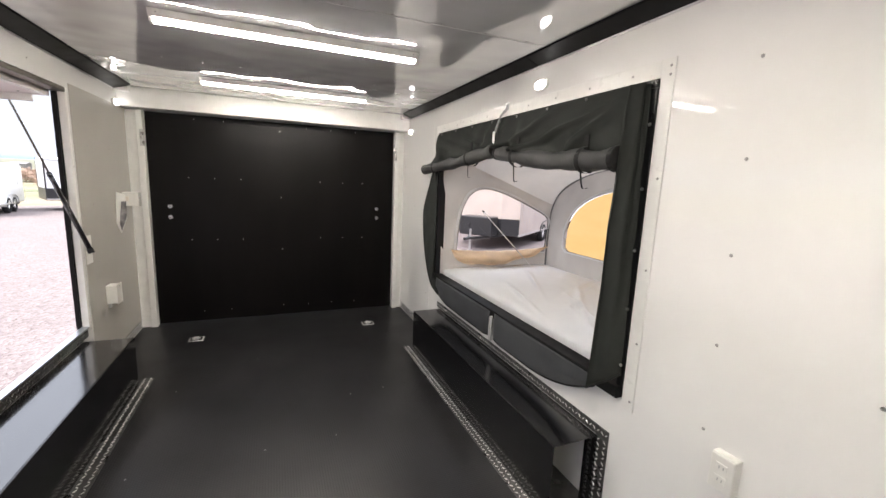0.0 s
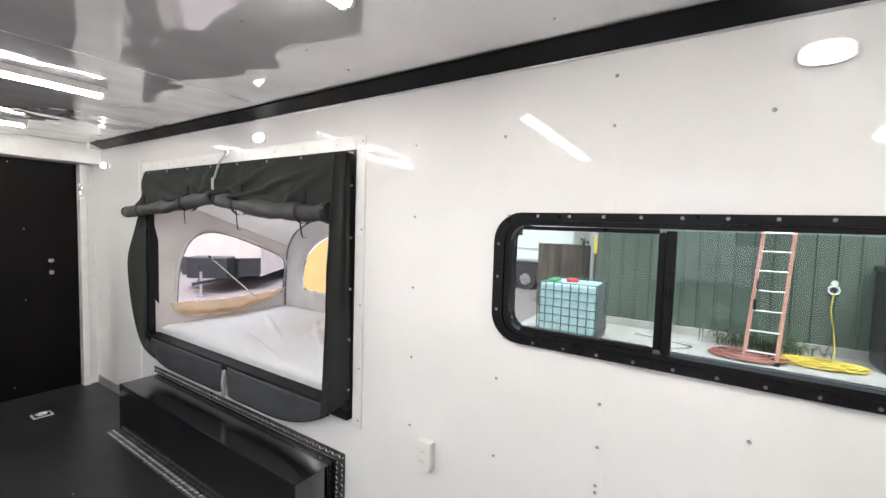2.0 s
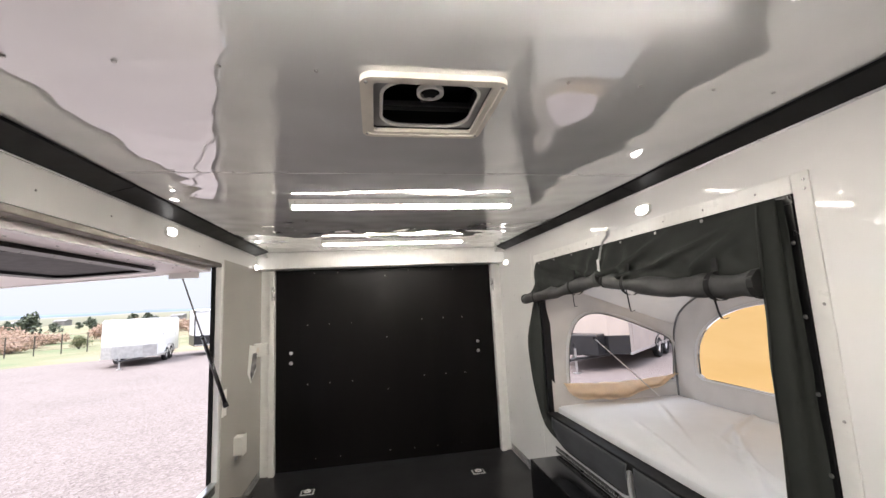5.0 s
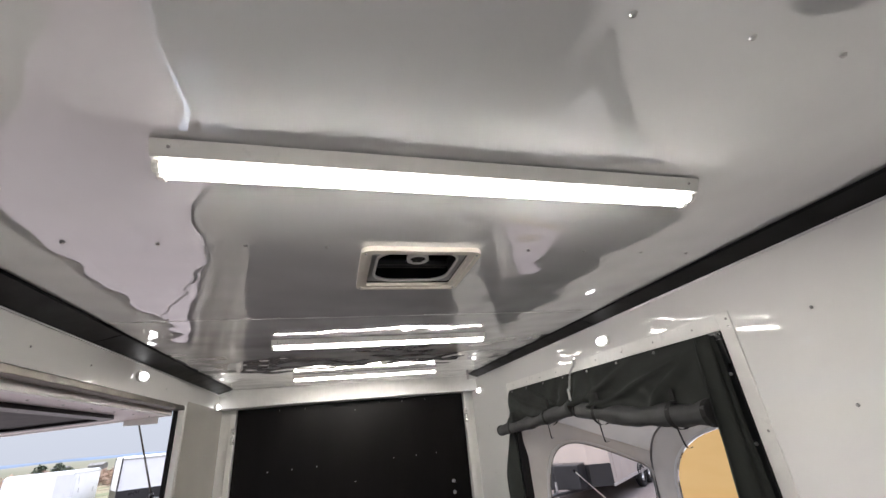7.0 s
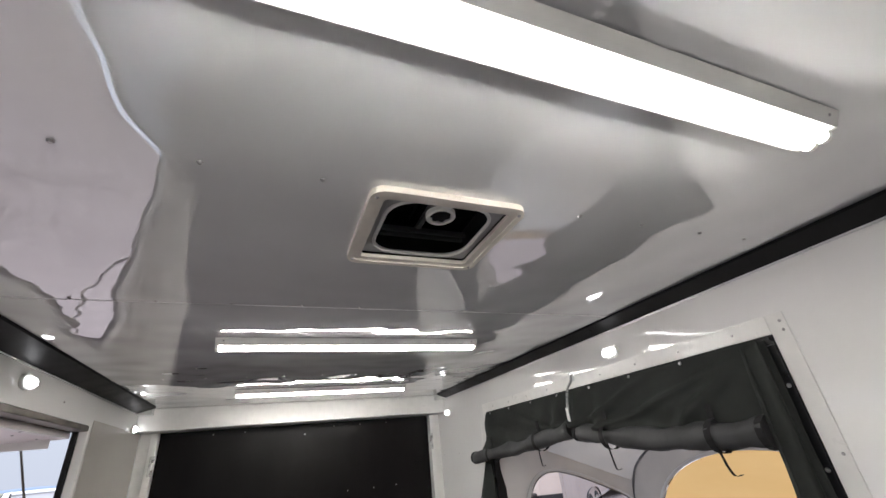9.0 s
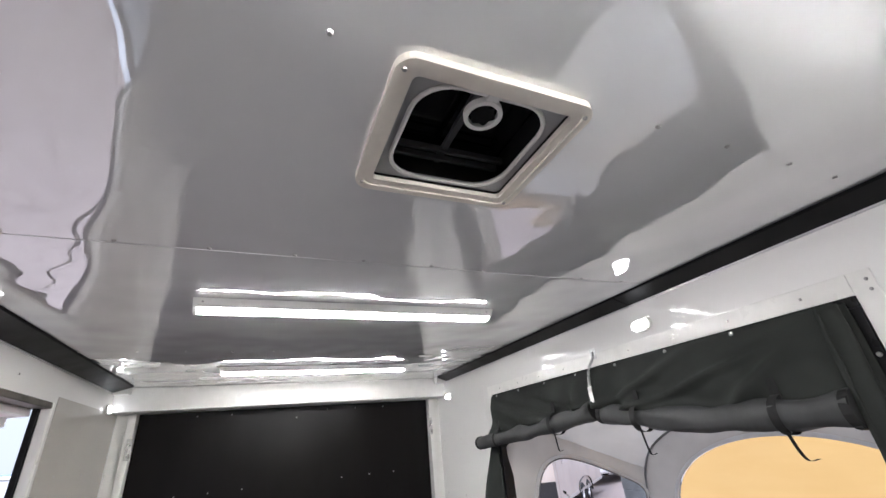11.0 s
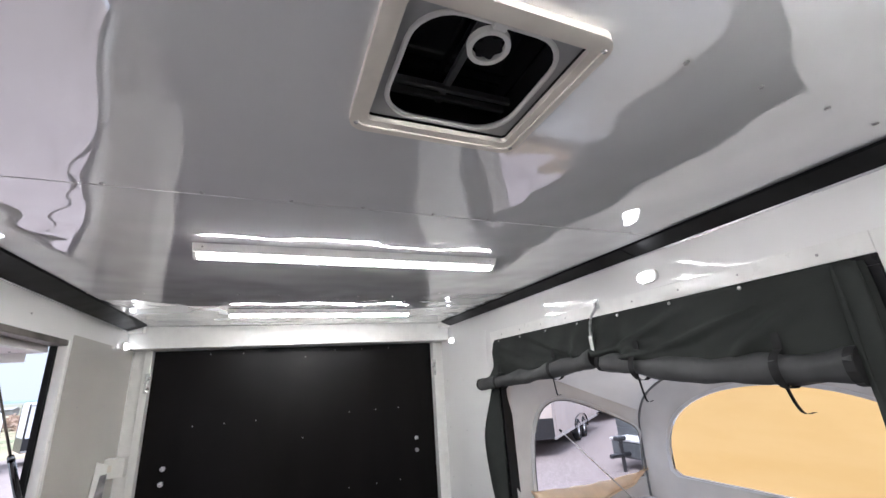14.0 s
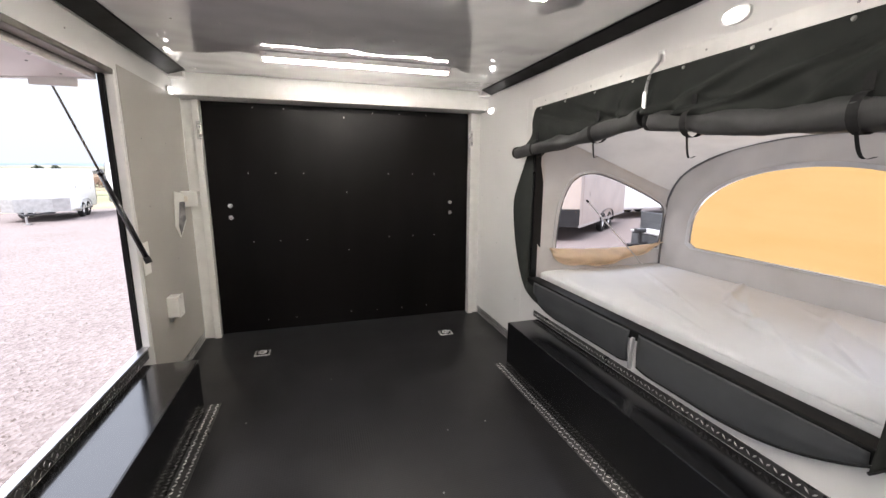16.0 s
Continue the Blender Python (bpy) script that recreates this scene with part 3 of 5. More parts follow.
part("lid", plate(outline(0.36, 0.33, 0.03, N), 0.01, lambda u, v, w: vplace(u, v, -0.095 - w)), material("dark smoked lid", (0.006, 0.006, 0.007), 0.12, vary=0.1, scale=6), vent, "dark smoked lid")
DGM = material("dark grey metal", (0.05, 0.05, 0.05), 0.35, vary=0.1, scale=20)
part("crank_arm", boxed(0.147, 0.163, 1.035, 1.318, TOP + 0.06, TOP + 0.072, bevel=0.003), DGM, vent)
for yy in (1.262, 1.290):
    part("lid_rib", boxed(0.010, 0.304, yy, yy + 0.010, TOP + 0.05, TOP + 0.066, bevel=0.002), DGM, vent)
part("knob_ring", ring_prism([(0.036 * math.cos(a), 0.036 * math.sin(a)) for a in np.linspace(0, 2 * math.pi, 33)[:-1]], [(0.0275 * math.cos(a), 0.0275 * math.sin(a)) for a in np.linspace(0, 2 * math.pi, 33)[:-1]], 0.012, lambda u, v, w: vplace(-0.006 + u, -0.090 + v, w - 0.004)), PLASTIC, vent)
part("knob", plate([((0.022 + 0.003 * math.cos(6 * a)) * math.cos(a), (0.022 + 0.003 * math.cos(6 * a)) * math.sin(a)) for a in np.linspace(0, 2 * math.pi, 49)[:-1]], 0.02, lambda u, v, w: vplace(-0.006 + u, -0.090 + v, w - 0.014)), RUBBER, vent, "black fluted knob")
part("knob_bracket", boxed(0.139, 0.163, 1.038, 1.053, TOP - 0.006, TOP + 0.006, bevel=0.002), PLASTIC, vent)
for u, v in ((-0.176, -0.152), (0.176, -0.152), (-0.177, 0.152), (0.177, 0.152)):
    screw(vent, vplace(u, v, 0.017), (0, 0, -1), 0.9)


# ---- sliding window in the right wall ----
win = tagged(thing("window_1", (RX, (WY0 + WY1) / 2, WZ0), "black-framed sliding window with rounded corners and tinted glass", "window"), kind="structure")
WYC, WZC, WW, WH = (WY0 + WY1) / 2, (WZ0 + WZ1) / 2, WY1 - WY0, WZ1 - WZ0


def wplace(u, v, w):
    return RX - w, WYC + u, WZC + v


wf = part("window_frame", ring_prism(outline(WW + 0.11, WH + 0.076, 0.105, 8), outline(WW + 0.03, WH + 0.02, 0.075, 8), 0.016, wplace), FRAME, win)
part("inner_lip", ring_prism(outline(WW + 0.03, WH + 0.02, 0.075, 8), outline(WW - 0.010, WH - 0.014, 0.06, 8), 0.03, lambda u, v, w: wplace(u, v, w - 0.022)), FRAME, win)
part("outer_sleeve", ring_prism(outline(WW - 0.001, WH - 0.001, 0.004, 8), outline(WW - 0.010, WH - 0.014, 0.06, 8), 0.035, lambda u, v, w: wplace(u, v, w - 0.06)), RUBBER, win)
part("mullion", boxed(RX - 0.006, RX + 0.034, -0.124, -0.097, WZ0 + 0.012, WZ1 - 0.012, bevel=0.003), FRAME, win)
part("sash_stile", boxed(RX + 0.002, RX + 0.027, -0.097, -0.077, WZ0 + 0.018, WZ1 - 0.018, bevel=0.002), FRAME, win)
for za, zb in ((WZ0 + 0.008, WZ0 + 0.022), (WZ1 - 0.022, WZ1 - 0.008)):
    part("sash_rail", boxed(RX + 0.004, RX + 0.026, -0.077, WY1 - 0.05, za, zb, bevel=0.002), FRAME, win)
part("sash_latch", boxed(RX - 0.012, RX - 0.006, -0.116, -0.104, WZC - 0.02, WZC + 0.02, bevel=0.002), RUBBER, win)
for nm, ya, yb, xx in (("pane", -0.105, WY1 - 0.012, RX + 0.02), ("pane", WY0 + 0.012, -0.105, RX + 0.03)):
    g = part(nm, boxed(xx, xx + 0.004, ya, yb, WZ0 + 0.012, WZ1 - 0.012), GLASS, win, "tinted glass pane")
    g.visible_shadow = False
per = []
for k in range(11):
    per += [(-WW / 2 + WW * k / 10, WH / 2 + 0.026), (-WW / 2 + WW * k / 10, -WH / 2 - 0.026)]
for k in range(3):
    per += [(WW / 2 + 0.036, -0.12 + 0.12 * k), (-WW / 2 - 0.036, -0.12 + 0.12 * k)]
for u, v in per:
    screw(win, wplace(u, v, 0.018), (-1, 0, 0), 0.9)

# ---- power outlet, controls ----
def outlet(x, y, z, s, label):
    o = thing("power_outlet", (x, y, z), label, "outlet", "power outlets")
    part("box", boxed(x, x + s * 0.032, y - 0.038, y + 0.038, z - 0.062, z + 0.062, bevel=0.004), PLASTIC, o)
    part("plate", boxed(x + s * 0.032, x + s * 0.036, y - 0.036, y + 0.036, z - 0.058, z + 0.058, bevel=0.0015), PLASTIC, o)
    for zz in (z - 0.021, z + 0.021):
        f = part("socket", boxed(x + s * 0.036, x + s * 0.0385, y - 0.017, y + 0.017, zz - 0.014, zz + 0.014, bevel=0.001), PLASTIC, o)
        b = bmesh.new()
        add_box(b, x + s * 0.0385, x + s * 0.039, y - 0.008, y - 0.005, zz - 0.004, zz + 0.006)
        add_box(b, x + s * 0.0385, x + s * 0.039, y + 0.005, y + 0.008, zz - 0.004, zz + 0.006)
        part("slots", b, GREYP, f)


outlet(RX, 0.735, 0.575, -1, "white double power outlet on the white wall")
jb = thing("junction_box", (LX, 3.66, 0.465), "plain white surface-mounted junction box on the wall", "junction box")
part("box", boxed(LX, LX + 0.066, 3.622, 3.715, 0.462, 0.598, bevel=0.005), PLASTIC, jb)
part("cover", boxed(LX + 0.066, LX + 0.073, 3.616, 3.721, 0.456, 0.604, bevel=0.003), PLASTIC, jb)
for zz in (0.475, 0.585):
    screw(jb, (LX + 0.0735, 3.668, zz), (1, 0, 0), 0.7)
b = bmesh.new()
add_box(b, LX, LX + 0.02, 3.645, 3.68, 0.425, 0.462, bevel=0.003)
tagged(part("cable_clip", b, GREYP), "small grey cable stub below the outlet box", "cable")
sw = thing("switch_box", (LX, 4.18, 1.15), "white switch box fixed to the white wall", "switch box")
part("box", boxed(LX, LX + 0.115, 4.14, 4.22, 1.15, 1.265, bevel=0.004), PLASTIC, sw)
part("rocker", boxed(LX + 0.02, LX + 0.05, 4.134, 4.14, 1.19, 1.23, bevel=0.002), CREAM, sw)
leaf = thing("leaflet", (LX, 4.0, 1.0), "black and white printed photo leaflet pinned to the wall", "leaflet")
b = bmesh.new()
q = [(LX + 0.020, 3.95, 1.275), (LX + 0.062, 4.0, 1.25), (LX + 0.058, 4.01, 1.06), (LX + 0.018, 4.0, 0.94), (LX + 0.004, 3.95, 1.03)]
A = [b.verts.new(Vector(p)) for p in q]
B = [b.verts.new(Vector(p) + Vector((0.003, -0.004, 0))) for p in q]
b.faces.new(A[::-1]), b.faces.new(B)
for k in range(5):
    b.faces.new((A[k], A[(k + 1) % 5], B[(k + 1) % 5], B[k]))
part("page", b, PLASTIC, leaf)
b = bmesh.new()
q = [(LX + 0.042, 3.962, 1.20), (LX + 0.066, 3.995, 1.20), (LX + 0.060, 4.0, 1.07), (LX + 0.022, 3.99, 0.955), (LX + 0.020, 3.97, 1.03)]
A = [b.verts.new(Vector(p) + Vector((0.004, -0.007, 0))) for p in q]
b.faces.new(A)
part("picture", b, PHOTO, leaf, "dark printed picture")

# ---- the open hatch in the left wall ----
jamb = thing("hatch_frame", (LX, 2.2, OZ0), "white and black metal frame round the open side hatch", "hatch frame")
jamb["kind"] = "structure"
part("far_jamb", boxed(LX - 0.035, LX + 0.004, OY1 - 0.03, OY1 - 0.002, OZ0, OZ1, bevel=0.003), WHITE, jamb)
part("far_seal", boxed(LX - 0.060, LX - 0.037, OY1 - 0.045, OY1 - 0.002, OZ0, OZ1), RUBBER, jamb, "black rubber seal")
part("near_jamb", boxed(LX - 0.035, LX + 0.004, OY0 + 0.002, OY0 + 0.035, OZ0, OZ1, bevel=0.003), WHITE, jamb)
part("sill", boxed(LX - 0.04, LX + 0.004, OY0 + 0.002, OY1 - 0.002, OZ0 + 0.001, OZ0 + 0.012, bevel=0.003), ALU, jamb, "bare aluminium sill")
part("top_rail", boxed(LX - 0.06, LX + 0.004, OY0 + 0.002, OY1 - 0.002, OZ1 - 0.03, OZ1 - 0.002, bevel=0.003), DARKMETAL, jamb)
part("top_seal", boxed(LX - 0.085, LX - 0.062, OY0, OY1, OZ1 - 0.026, OZ1), RUBBER, jamb, "black rubber seal")

entry = thing("entry_door_frame", (LX, -0.2, 0), "white metal frame of the open entry doorway", "door frame")
entry["kind"] = "structure"
part("jamb", boxed(LX - 0.06, LX + 0.004, DY0 + 0.001, DY0 + 0.03, 0, DZ1 - 0.03, bevel=0.003), WHITE, entry)
part("jamb", boxed(LX - 0.06, LX + 0.004, DY1 - 0.03, DY1 - 0.001, 0, DZ1 - 0.03, bevel=0.003), WHITE, entry)
part("head", boxed(LX - 0.06, LX + 0.004, DY0 + 0.001, DY1 - 0.001, DZ1 - 0.03, DZ1 - 0.001, bevel=0.003), WHITE, entry)

# the hatch panel swung up on its top hinge
HATCH = material("pale pinkish hatch panel", (0.78, 0.72, 0.71), 0.3, vary=0.03, scale=2)
hx0, hz0, hx1, hz1 = LX - 0.07, 1.875, LX - 1.60, 1.795
hatch = thing("side_hatch", (hx0, 2.2, hz0), "pale hatch panel propped open above the opening, with a dark window", "hatch")
hd = Vector((hx1 - hx0, 0, hz1 - hz0))
HL = hd.length
hd.normalize()
hn = Vector((hd.z, 0, -hd.x))


def hplace(u, v, w):
    """u along the trailer about its middle, v out from the hinge, w below the panel."""
    p = Vector((hx0, 2.2 + u, hz0)) + hd * v - hn * w
    return p


if hn.z < 0:
    hn = -hn
hw = 1.09
hb = bmesh.new()
WV0, WV1, WU0, WU1 = 0.22, 0.72, -0.50, 0.70
for u0, u1, v0, v1 in ((-hw, hw, 0, WV0), (-hw, hw, WV1, HL), (-hw, WU0, WV0, WV1), (WU1, hw, WV0, WV1)):
    q = [(u0, v0), (u1, v0), (u1, v1), (u0, v1)]
    A = [hb.verts.new(hplace(u, v, 0)) for u, v in q]
    B = [hb.verts.new(hplace(u, v, -0.045)) for u, v in q]
    hb.faces.new(A), hb.faces.new(B[::-1])
    for k in range(4):
        hb.faces.new((A[k], A[(k + 1) % 4], B[(k + 1) % 4], B[k]))
part("panel", hb, HATCH, hatch)
wu, wv = (WU0 + WU1) / 2, (WV0 + WV1) / 2
part("window_frame", ring_prism(outline(WU1 - WU0 + 0.1, WV1 - WV0 + 0.1, 0.09, 6), outline(WU1 - WU0 - 0.03, WV1 - WV0 - 0.03, 0.06, 6), 0.03, lambda u, v, w: hplace(wu + u, wv + v, w - 0.01)), FRAME, hatch, "black window frame")
part("pane", plate(outline(WU1 - WU0 - 0.02, WV1 - WV0 - 0.02, 0.06, 6), 0.004, lambda u, v, w: hplace(wu + u, wv + v, w - 0.015)), GLASS, hatch, "tinted pane").visible_shadow = False
part("insect_screen", plate([(wu + 0.14 + u, wv + v) for u, v in outline((WU1 - WU0) * 0.74, WV1 - WV0 - 0.04, 0.05, 6)], 0.002, lambda u, v, w: hplace(u, v, w + 0.002)), MESH, hatch, "dark mesh screen")
part("edge_trim", ring_prism([(-hw, 0.0), (hw, 0.0), (hw, HL), (-hw, HL)], [(-hw + 0.03, 0.03), (hw - 0.03, 0.03), (hw - 0.03, HL - 0.03), (-hw + 0.03, HL - 0.03)], 0.006, hplace), WHITE, hatch, "white edge trim")
for k in range(9):
    screw(hatch, hplace(-hw + 0.12 + 0.245 * k, 0.10, 0.002), (0, 0, -1))
part("strut_plate", boxed(-1.46, -1.26, 3.262, 3.270, 1.825, 1.905, bevel=0.002), PLASTIC, hatch, "white strut mounting plate")
strut = thing("gas_strut", (LX, 3.3, 0.93), "black gas strut holding up the side hatch", "gas strut")
sa, sb = Vector((-1.05, 3.215, 0.95)), Vector((-1.378, 3.285, 1.835))
sm = sa.lerp(sb, 0.52)
part("cylinder", rod(sa, sm, 0.0135, sides=12), BLACK, strut, smooth=True)
part("collar", rod(sm - (sb - sa).normalized() * 0.02, sm + (sb - sa).normalized() * 0.006, 0.0145, 0.011, sides=12), RUBBER, strut)
part("piston", rod(sm, sb, 0.0055, sides=10), DARKMETAL, strut, smooth=True)
part("end_socket", rod(sa + (sa - sm).normalized() * 0.035, sa, 0.017, sides=12), RUBBER, strut)
part("ball_stud", rod((LX + 0.006, 3.36, 0.93), sa, 0.006, sides=8), STEEL, strut)
part("mount_plate", boxed(LX + 0.004, LX + 0.009, 3.35, 3.44, 0.815, 1.005, bevel=0.002), PLASTIC, strut, "white mounting plate")


# ---- the fold-out bed and its tent ----
trim_ = thing("bed_trim", (RX, TY0, TZ0), "white metal trim round the bed opening, with screws", "trim")
trim_["kind"] = "structure"
part("near_trim", boxed(RX - 0.006, RX, 1.112, TY0, 0.56, 1.928, bevel=0.002), WHITE, trim_)
part("top_trim", boxed(RX - 0.006, RX, TY0, TY1 + 0.07, TZ1, 1.928, bevel=0.002), WHITE, trim_)
part("far_trim", boxed(RX - 0.006, RX, TY1, TY1 + 0.07, 0.56, TZ1, bevel=0.002), WHITE, trim_)
for zz in (1.90, 1.87, 1.5, 1.15, 0.85, 0.60):
    screw(trim_, (RX - 0.0075, 1.13, zz), (-1, 0, 0), 0.9)
for k in range(9):
    screw(trim_, (RX - 0.0075, 1.3 + 0.24 * k, 1.895), (-1, 0, 0), 0.8)

bedframe = thing("fold_out_bed", (1.4, 2.25, TZ0), "black metal frame of the fold-out bed in the wall opening", "bed frame")
part("bottom_bar", boxed(RX - 0.035, RX + 0.055, TY0 + 0.004, TY1 - 0.004, TZ0 + 0.004, TZ0 + 0.055, bevel=0.006), RUBBER, bedframe)
part("near_bar", boxed(RX - 0.012, RX + 0.055, TY0 + 0.002, TY0 + 0.03, TZ0 + 0.056, TZ1 - 0.034), FRAME, bedframe)
part("far_bar", boxed(RX - 0.012, RX + 0.055, TY1 - 0.03, TY1 - 0.002, TZ0 + 0.056, TZ1 - 0.034), FRAME, bedframe)
part("top_bar", boxed(RX - 0.012, RX + 0.055, TY0 + 0.002, TY1 - 0.002, TZ1 - 0.033, TZ1 - 0.002), FRAME, bedframe)
part("platform", boxed(RX + 0.06, 2.60, TY0 + 0.01, TY1 - 0.01, TZ0 - 0.03, TZ0 + 0.03), FRAME, bedframe)

BX0, BX1, BZ = 1.43, 2.525, 0.70
mat_ = thing("mattress", (1.95, 2.25, BZ - 0.1), "thin mattress with a wrinkled light grey cover", "mattress")


def mattress_top(u, v):
    x = BX0 + (BX1 - BX0) * u
    y = 1.2 + (3.3 - 1.2) * v
    e = min(u, 1 - u) * (BX1 - BX0)
    f = min(v, 1 - v) * 2.1
    drop = 0.018 * math.exp(-e / 0.02) + 0.018 * math.exp(-f / 0.02)
    fold = 0.0
    for cx, cy, ang, wd, hh, ln in ((1.9, 2.05, 0.9, 0.02, 0.020, 0.4), (1.75, 1.8, 1.15, 0.016, 0.018, 0.35), (1.6, 2.3, 1.3, 0.02, 0.012, 0.3), (2.3, 2.45, 0.5, 0.02, 0.013, 0.35), (2.1, 1.75, 1.0, 0.014, 0.013, 0.3), (1.95, 2.65, 1.1, 0.02, 0.009, 0.35), (2.05, 2.2, 0.6, 0.018, 0.008, 0.3), (1.65, 1.55, 1.3, 0.02, 0.014, 0.35), (2.2, 1.9, 0.4, 0.025, 0.014, 0.3), (1.85, 1.65, 0.8, 0.012, 0.006, 0.25)):
        dx, dy = x - cx, y - cy
        a, c = dx * math.cos(ang) + dy * math.sin(ang), -dx * math.sin(ang) + dy * math.cos(ang)
        fold += hh * math.exp(-(c / wd) ** 2) * math.exp(-(a / ln) ** 2)
    return x, y, BZ - drop + 1.6 * fold + 0.006 * wob(x, y, 0, 3) + 0.0015 * wob(x, y, 2, 9)


b = grid(mattress_top, 130, 220)
part("cover", b, SHEET, mat_, smooth=True)
part("foam_edge", boxed(BX0 + 0.002, BX1 - 0.002, 1.202, 3.298, BZ - 0.075, BZ - 0.02, bevel=0.012), SHEET, mat_)

tent = thing("bed_tent", (2.0, 2.25, TZ0), "light grey tent over the fold-out bed with clear and yellow windows", "tent")
YM, AX = 2.25, 2.535
# arch of the back panel, half of it, mirrored about the middle
half = smooth_path([(3.285, 0.64), (3.275, 1.0), (3.245, 1.24), (3.12, 1.42), (2.82, 1.56), (2.5, 1.62), (2.25, 1.635)], 6)
half = [(p.x, p.y) for p in (Vector((a[0], a[1], 0)) for a in half)]
arch = half + [(2 * YM - y, z) for y, z in half[-2::-1]]


def fill_with_hole(outer, hole, place, thick=0.0):
    bm = bmesh.new()
    edges = []
    for line in (outer, hole):
        vs = [bm.verts.new(place(u, v)) for u, v in line]
        edges += [bm.edges.new((vs[k], vs[(k + 1) % len(vs)])) for k in range(len(vs))]
    bmesh.ops.triangle_fill(bm, use_beauty=True, edges=edges)
    return bm


def back_place(u, v):
    return AX + 0.012 * math.sin(3 * u) * (v - 0.6), u, v


ywin = [(3.03, 0.90), (3.03, 0.96)] + [(YM + 0.78 * math.cos(a), 0.96 + 0.495 * math.sin(a) ** 0.8) for a in np.linspace(0.12, math.pi - 0.12, 26)] + [(1.47, 0.96), (1.47, 0.90), (1.52, 0.868), (2.98, 0.868)]
part("back_panel", fill_with_hole(arch, ywin, back_place), TENT, tent)
b = bmesh.new()
f = [b.verts.new(Vector(back_place(u, v)) + Vector((0.015, 0, 0))) for u, v in ywin]
bmesh.ops.triangle_fill(b, use_beauty=True, edges=[b.edges.new((f[k], f[(k + 1) % len(f)])) for k in range(len(f))])
part("yellow_window", b, YELLOW, tent, "yellow fabric window cover")


def ribbon(line, width, place, thick=0.004):
    """A flat band just inside a closed outline."""
    cu, cv = sum(p[0] for p in line) / len(line), sum(p[1] for p in line) / len(line)
    inner = []
    for u, v in line:
        d = Vector((cu - u, cv - v))
        d.normalize()
        inner.append((u - d.x * width, v - d.y * width))
    return ring_prism(inner, line, thick, place)


part("window_binding", ribbon(ywin, 0.032, lambda u, v, w: Vector(back_place(u, v)) - Vector((0.003 + w, 0, 0))), PIPING, tent, "pale grey window binding")
part("arch_piping", tube([Vector(back_place(y, z)) + Vector((-0.006, 0, 0)) for y, z in arch], 0.008, 6), DARKPIPE, tent, "dark grey piping along the arch", smooth=True)

# end panels with clear windows
for side in (1, -1):
    def end_place(u, v, side=side):
        y = 3.30 - 0.056 * max((u - 1.40) / (AX - 1.40), 0) * min(max((v - 0.85) / 0.4, 0), 1) + 0.004 * math.sin(6 * u + 5 * v)
        return u, (y if side > 0 else 2 * YM - y), v
    quad = [(1.40, 0.62), (1.9, 0.62), (AX, 0.62), (AX, 0.95), (AX, 1.29)] + [(AX + (1.40 - AX) * k / 6, 1.29 + (1.74 - 1.29) * k / 6) for k in range(1, 7)] + [(1.40, 1.2)]
    cw = smooth_path([(1.555, 0.84), (1.56, 1.0), (1.585, 1.2), (1.66, 1.355), (1.80, 1.41), (2.0, 1.37), (2.3, 1.25), (2.47, 1.165), (2.505, 1.08), (2.51, 0.95), (2.505, 0.82)], 4)
    cw = [(p.x, p.y) for p in (Vector((a[0], a[1], 0)) for a in cw)]
    part("end_panel", fill_with_hole(quad, cw, end_place), TENT, tent)
    b = bmesh.new()
    f = [b.verts.new(Vector(end_place(u, v)) + Vector((0, 0.008 * side, 0))) for u, v in cw]
    bmesh.ops.triangle_fill(b, use_beauty=True, edges=[b.edges.new((f[k], f[(k + 1) % len(f)])) for k in range(len(f))])
    part("clear_window", b, VINYL, tent, "clear vinyl window").visible_shadow = False
    part("window_binding", ribbon(cw, 0.03, lambda u, v, w, e=end_place, s=side: Vector(e(u, v)) - Vector((0, (0.003 + w) * s, 0))), PIPING, tent, "pale grey window binding")
    part("window_zip", tube([Vector(end_place(u, v)) - Vector((0, 0.006 * side, 0)) for u, v in cw], 0.0045, 6, True), DARKPIPE, tent, "dark window zip", smooth=True)


def roof_fn(u, v):
    """v runs over the arch from far foot to near foot, u out from the opening."""
    k = v
    n = len(top_arch)
    i = min(int(k * (n - 1)), n - 2)
    t = k * (n - 1) - i
    y1 = top_arch[i][0] * (1 - t) + top_arch[i + 1][0] * t
    z1 = top_arch[i][1] * (1 - t) + top_arch[i + 1][1] * t
    y0 = 3.30 - 2.1 * k
    s = min(k, 1 - k)
    z0 = 1.70 + 0.14 * math.sin(0.5 * math.pi * min(1, s / 0.22))
    x = 1.40 + (AX - 1.40) * u
    sag = -0.035 * math.sin(math.pi * u) * math.sin(math.pi * k) + 0.012 * wob(x, y0, 0, 4) + 0.006 * math.sin(18 * y0 + 6 * x) * math.sin(math.pi * u)
    lap = 0.02 * (1 if k < 0.5 else -1) * max(0.0, 1 - s / 0.012)
    return x, y0 + (y1 - y0) * u + lap, z0 + (z1 - z0) * u + sag * min(1, 6 * s)


top_arch = [p for p in arch if p[1] > 1.245]
part("roof_panel", grid(roof_fn, 16, 60), TENT, tent, smooth=True)

